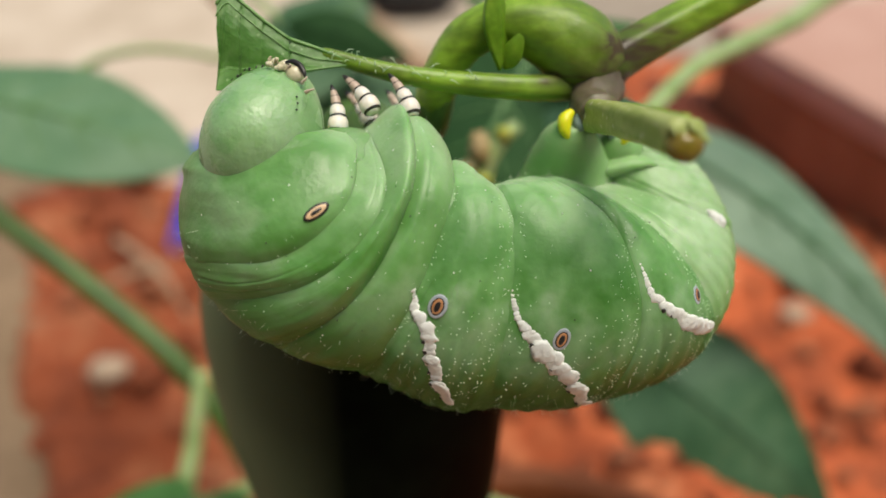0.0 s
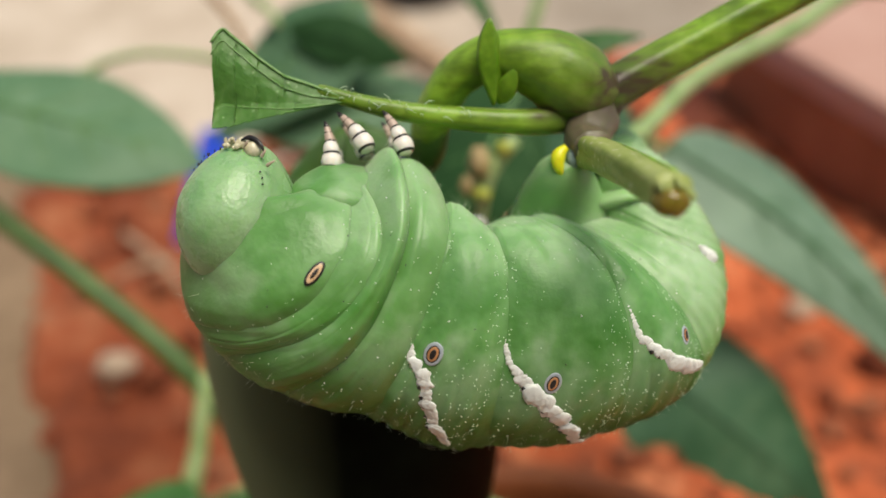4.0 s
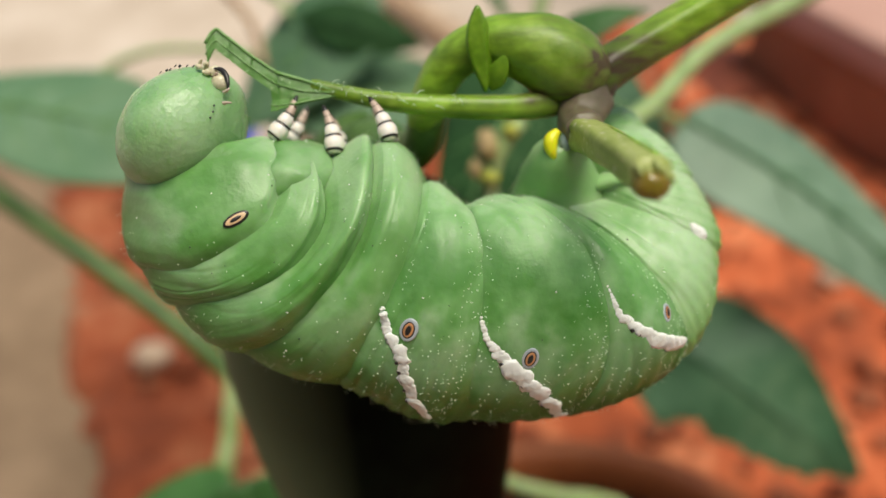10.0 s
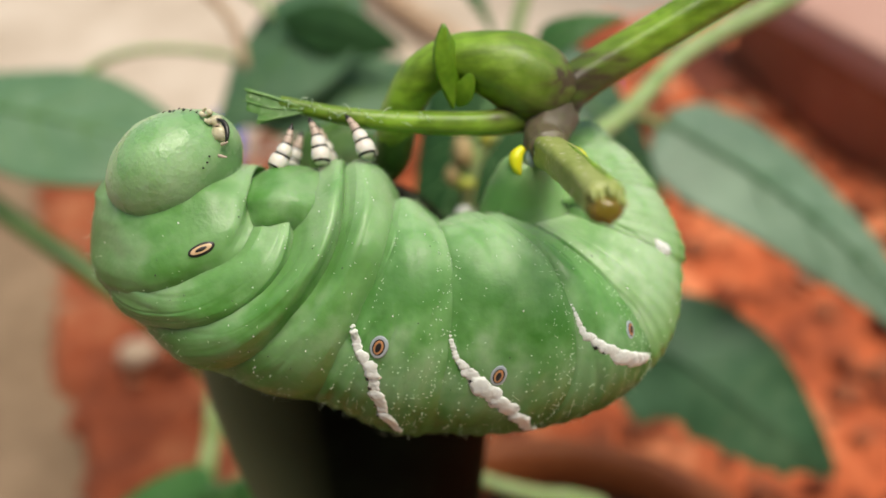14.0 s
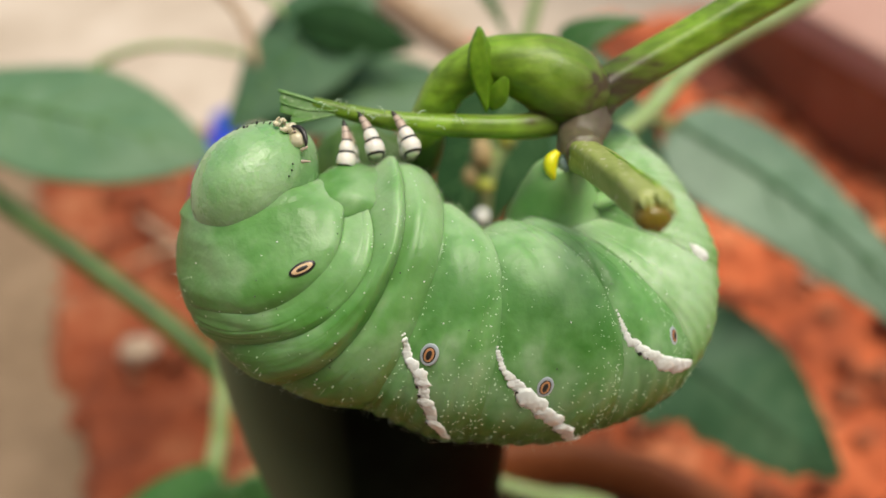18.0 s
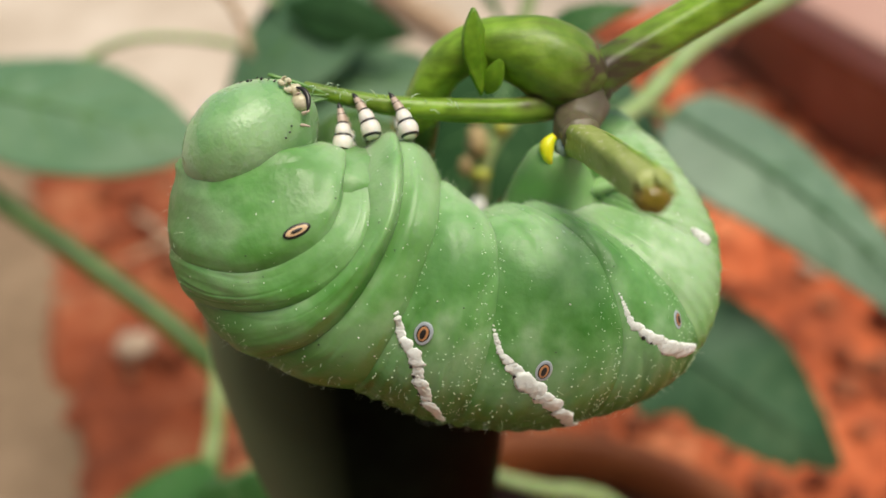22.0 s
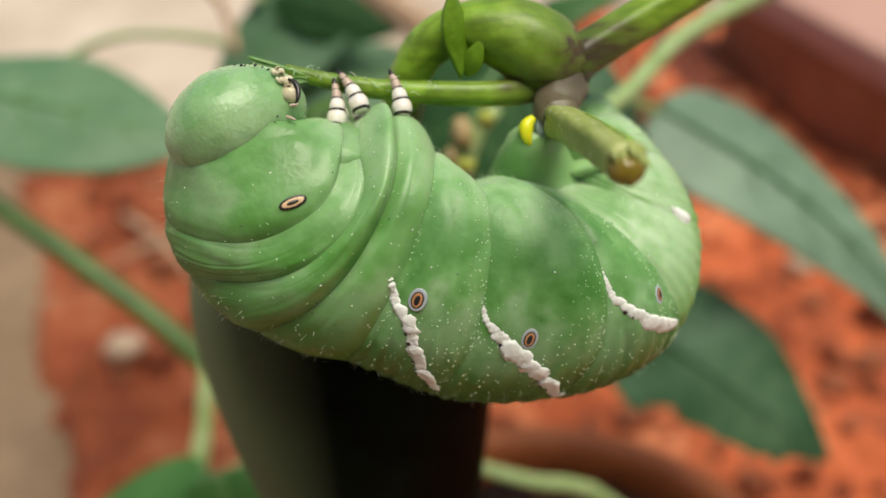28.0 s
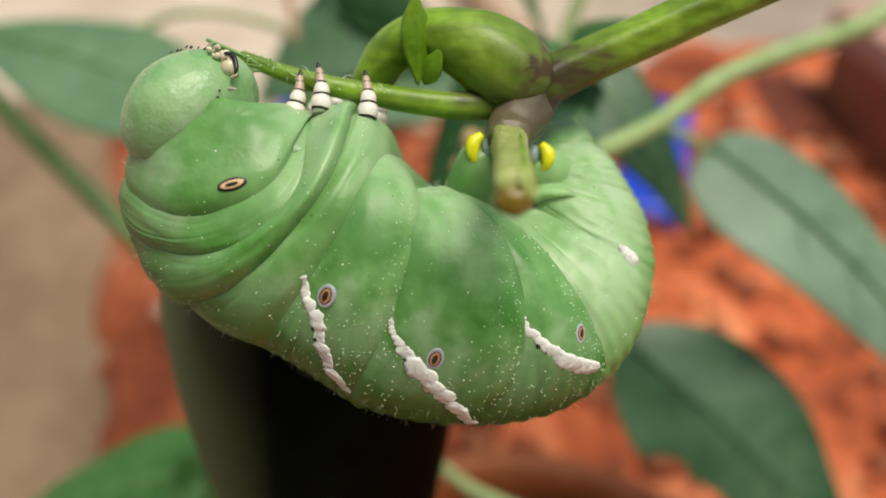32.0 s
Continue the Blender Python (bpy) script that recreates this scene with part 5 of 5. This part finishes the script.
# ---- what moves ----
SHIFT = [
    (0.0, 0.1, -0.8, -0.1, -0.3, 0.1, 0.2, 0.3, 0.2),
    (0.5, 1.0, -1.7, 0.4, -0.4, 0.2, 0.3, 0.1, 0.4),
    (1.0, 0.5, -2.2, 0.1, -0.8, 0.1, -0.1, 0.2, -0.1),
    (1.5, 0.3, -2.5, 0.0, -0.9, 0.0, -0.3, 0.1, -0.3),
    (2.0, 0.6, -2.2, 0.2, -1.0, 0.3, -0.4, 0.4, -0.3),
    (2.5, 0.5, -2.0, 0.0, -0.9, -0.0, -0.4, 0.2, -0.2),
    (3.0, 1.0, -1.8, 0.4, -0.8, 0.3, -0.2, 0.3, -0.1),
    (3.5, 0.7, -1.4, 0.2, -0.5, 0.3, 0.0, 0.3, 0.1),
    (4.0, 0.4, -1.9, 0.1, -0.7, 0.1, -0.1, 0.1, -0.0),
    (4.5, 0.3, -1.8, 0.1, -0.7, 0.2, -0.1, 0.2, -0.0),
    (6.5, -0.5, -1.8, 0.1, -0.6, -0.0, -0.1, -0.1, -0.1),
    (7.0, -1.4, -1.5, -0.5, -0.5, -0.5, -0.1, -0.3, -0.1),
    (7.5, -1.7, -0.3, -0.5, -0.1, -0.6, 0.2, -0.6, 0.3),
    (8.0, -1.7, -0.8, -0.4, -0.4, -0.6, 0.0, -0.7, 0.1),
    (8.5, -3.6, -0.2, -1.1, -0.1, -1.2, 0.2, -1.2, 0.1),
    (9.0, -4.1, 0.7, -1.1, 0.1, -1.2, 0.3, -1.0, 0.1),
    (9.5, -4.1, 1.1, -1.0, 0.1, -1.0, 0.4, -0.9, 0.2),
    (10.0, -4.5, 1.2, -1.2, 0.0, -1.1, 0.4, -0.9, 0.1),
    (10.5, -5.5, 2.0, -1.4, 0.3, -1.4, 0.6, -1.2, 0.2),
    (11.0, -5.6, 1.6, -1.4, 0.2, -1.3, 0.5, -1.0, 0.2),
    (11.5, -6.2, 2.6, -1.6, 0.5, -1.3, 0.6, -0.8, 0.2),
    (12.0, -7.6, 3.7, -2.5, 0.7, -2.1, 0.7, -1.4, 0.2),
    (12.5, -6.4, 2.7, -1.9, 0.5, -1.6, 0.6, -1.3, 0.1),
    (13.0, -5.8, 2.1, -1.3, 0.1, -1.0, 0.3, -0.7, -0.0),
    (13.5, -6.0, 2.8, -1.8, 0.2, -1.4, 0.5, -1.0, 0.1),
    (14.0, -4.7, 0.4, -0.9, -0.1, -0.8, 0.2, -0.8, -0.1),
    (14.5, -2.6, -0.4, -0.2, 0.0, -0.6, 0.3, -0.6, 0.0),
    (16.5, -0.1, -0.2, 0.3, 0.1, 0.3, 0.2, 0.2, 0.3),
    (17.0, -0.2, -0.1, 0.3, 0.1, 0.3, 0.2, 0.3, 0.3),
    (17.5, -0.4, -0.5, 0.1, 0.0, 0.1, 0.1, 0.0, 0.2),
    (18.0, -0.3, -0.7, -0.0, -0.3, -0.1, -0.2, -0.2, -0.1),
    (18.5, -0.3, -0.4, -0.2, -0.2, -0.4, -0.2, -0.4, -0.2),
    (19.0, -0.1, -0.6, -0.1, -0.0, -0.2, 0.0, -0.2, 0.0),
    (19.5, 0.3, -0.0, 0.0, 0.2, -0.0, 0.1, -0.1, 0.1),
    (20.0, 0.0, -0.0, 0.0, -0.0, 0.0, -0.0, 0.0, -0.0),
    (20.5, -0.0, 0.0, -0.1, 0.1, -0.1, 0.1, 0.1, 0.1),
    (21.0, -0.2, 0.0, -0.2, 0.0, -0.2, 0.0, -0.2, 0.0),
    (21.5, 0.1, 0.5, -0.0, 0.3, -0.1, 0.1, -0.2, 0.1),
    (22.0, 0.0, 0.8, 0.0, 0.3, 0.0, 0.1, 0.1, 0.1),
    (22.5, 0.1, 0.8, -0.1, 0.3, 0.1, 0.1, 0.2, 0.2),
    (23.0, -0.2, 1.1, -0.2, 0.3, -0.2, 0.1, -0.3, 0.1),
    (23.5, -0.1, 1.7, -0.1, 0.4, -0.2, 0.1, -0.2, 0.1),
    (24.0, -0.2, 1.6, -0.1, 0.4, -0.2, 0.1, -0.2, 0.0),
    (24.5, 0.1, 1.9, -0.2, 0.5, -0.3, 0.2, -0.3, 0.1),
    (25.0, -0.4, 1.7, -0.3, 0.5, -0.3, 0.3, -0.5, 0.1),
    (25.5, -0.5, 1.3, -0.2, 0.3, -0.3, 0.2, -0.3, 0.0),
    (27.5, 0.8, 1.1, 0.6, 0.9, 0.4, 0.7, 0.2, 0.3),
    (28.0, 1.0, 1.2, 0.9, 1.0, 0.4, 0.7, 0.3, 0.3),
    (28.5, 1.2, 1.3, 0.7, 1.2, 0.3, 0.7, 0.2, 0.4),
    (29.0, 1.5, 1.4, 0.8, 1.2, 0.5, 0.8, 0.2, 0.4),
    (29.5, 2.5, 0.7, 1.2, 1.0, 0.5, 0.6, 0.5, 0.4),
    (30.0, 2.7, 0.8, 1.1, 1.3, 0.4, 0.6, 0.2, 0.1),
    (30.5, 2.3, 1.1, 0.8, 1.6, 0.0, 0.9, -0.4, 0.3),
    (31.0, 2.1, 1.1, 0.9, 1.5, -0.1, 0.7, -0.3, 0.2),
    (31.5, 2.3, 1.7, 1.6, 1.7, 0.9, 1.0, 0.4, 0.7),
    (32.0, 2.5, 1.6, 1.2, 1.6, 0.5, 1.0, 0.1, 0.6),
]
# time, x, z and turn of the head
HEAD_AT = [
    (0, -11.8, 7.4, 63), (1, -13.5, 4.5, 80), (2, -11.9, 5.8, 80), (3, -11.4, 6.4, 72), (4, -13.2, 4.8, 76), (4.5, -13.5, 5.2, 82),
    (6.5, -14.2, 5.7, 80), (7.5, -13.4, 7.9, 68), (8, -13.9, 8.1, 66), (8.5, -16.9, 8.5, 64), (9.5, -16.1, 9.7, 46), (10.5, -17.2, 11.1, 46),
    (11.5, -17.2, 11.8, 42), (12, -17.9, 13.2, 46), (13, -16.2, 11.0, 36), (14, -15.1, 8.9, 35), (14.5, -14.3, 8.1, 34), (16.5, -11.4, 8.1, 38), (18, -11.9, 7.8, 46),
    (20, -10.8, 8.7, 33), (22, -11.4, 9.7, 37), (25, -11.9, 10.7, 37), (28, -11.1, 9.6, 28), (30, -9.0, 8.8, 46), (31, -10.3, 9.1, 44),
    (32, -10.4, 9.1, 48),
]
# time and turn of the prothorax
NECK = [(0, 7), (1, 11), (2, 12), (3, 11), (4, 10), (6.5, 9), (7.5, 7), (8.5, 6), (9.5, 6), (11, 0), (12, -4), (14, 2), (16.5, 5), (18, 4), (20, 0), (28, -3), (30, 4), (32, -4)]


# time and lean of the first breathing hole
LEAN = [(0, 36), (1, 54), (4, 52), (6.5, 46), (8.5, 40), (10.5, 26), (12, 20), (16.5, 26), (20, 24), (28, 20), (31, 26), (32, 22)]


def smooth(table, t, k):
    return float(np.interp(t, [r[0] for r in table], [r[k] for r in table]))


def motions():
    times = [r[0] for r in SHIFT]
    tracks = [[] for _ in rings]
    head_track, leg_tracks = [], [[] for _ in legs]
    for t, x0, z0, x1, z1, x2, z2, x3, z3 in SHIFT:
        turn0 = smooth(NECK, t, 1)
        reach = max(0.0, min(1.1, -(x0 + 0.5) / 8.0))
        a1, last = Vector((x1, 0, z1)), Vector((x3, 0, z3))
        # the fore rings turn about the breathing hole of the prothorax
        mark = Vector((-7.7, 0, 2.9))
        moves = []
        for k, w in enumerate(FORE):
            home = REST[k].translation / MM + HUB
            home.y = 0
            d0 = mark + Vector((x0, 0, z0)) + Matrix.Rotation(-radians(turn0), 3, "Y") @ (home - mark) - home
            d, turn = (a1.lerp(d0, w), turn0)
            if k > 0:
                # the belly of these rings stays with the legs
                foot = Vector()
                for col in {1: (1, 4), 2: (4,), 3: (7,)}[k]:
                    share = 1.0 if k > 1 else 0.85 if col == 1 else 0.15
                    foot += share * Vector((smooth(LEG_AT, t, col) - smooth(LEG_AT, 20.0, col), 0, smooth(LEG_AT, t, col + 1) - smooth(LEG_AT, 20.0, col + 1)))
                h = hoop(k + 0.5)
                arm = Vector((h[0] - h[4], 0, h[1] - h[5])) / 2
                new_arm = arm + foot - d
                turn = 0.8 * math.degrees(math.atan2(new_arm.z, new_arm.x) - math.atan2(arm.z, arm.x))
            d.y = 2.0 * reach * w
            moves.append((d, turn))
        moves += [(a1, -3 * reach), (Vector((x2, 0, z2)), -1 * reach), (last, 0), (last * 0.6, 0), (last * 0.25, 0), (Vector(), 0), (Vector(), 0)]
        for k, (d, turn) in enumerate(moves):
            spin = Matrix.Rotation(-radians(turn), 4, "Y") @ REST[k].to_3x3().to_4x4()
            tracks[k].append((t, Matrix.Translation(REST[k].translation + d * MM) @ spin))
        a = radians(smooth(HEAD_AT, t, 3))
        ex, ey = Vector((math.cos(a), 0, math.sin(a))), Vector((0, -1, 0))
        ez = ex.cross(ey)
        m = Matrix((ex, ey, ez)).transposed().to_4x4()
        head_track.append((t, Matrix.Translation((Vector((smooth(HEAD_AT, t, 1), 48.7, smooth(HEAD_AT, t, 2))) - HUB) * MM) @ m))
        for k in range(6):
            leg_tracks[k].append((t, leg_pose(k, t)))
    for ob, rows in zip(rings, tracks):
        walk(ob, rows)
    walk(chest, [(t, chest_pose(t)) for t in times])
    walk(head, head_track)
    middle = Matrix.Translation(hole_at * MM)
    walk(first_hole, [(t, middle @ Matrix.Rotation(radians(smooth(LEAN, t, 1) - 24 - smooth(NECK, t, 1)), 4, hole_turn.col[2]) @ middle.inverted()) for t in times])
    for ob, rows in zip(legs, leg_tracks):
        walk(ob, rows)
    for ob, mid, when in pieces:
        rest = Matrix.Translation((mid - NODE_AT) * MM)
        rows = [(0.0, rest), (when - 0.6, rest)]
        for t in [q for q in times if q >= when]:
            inside = Vector((smooth(HEAD_AT, t, 1) + 1.0, 51.4, smooth(HEAD_AT, t, 2) - 2.2))
            rows.append((t, Matrix.Translation((inside - NODE_AT) * MM) @ pose(0, 0, 0, 0, 40, 0)))
        walk(ob, rows)


motions()
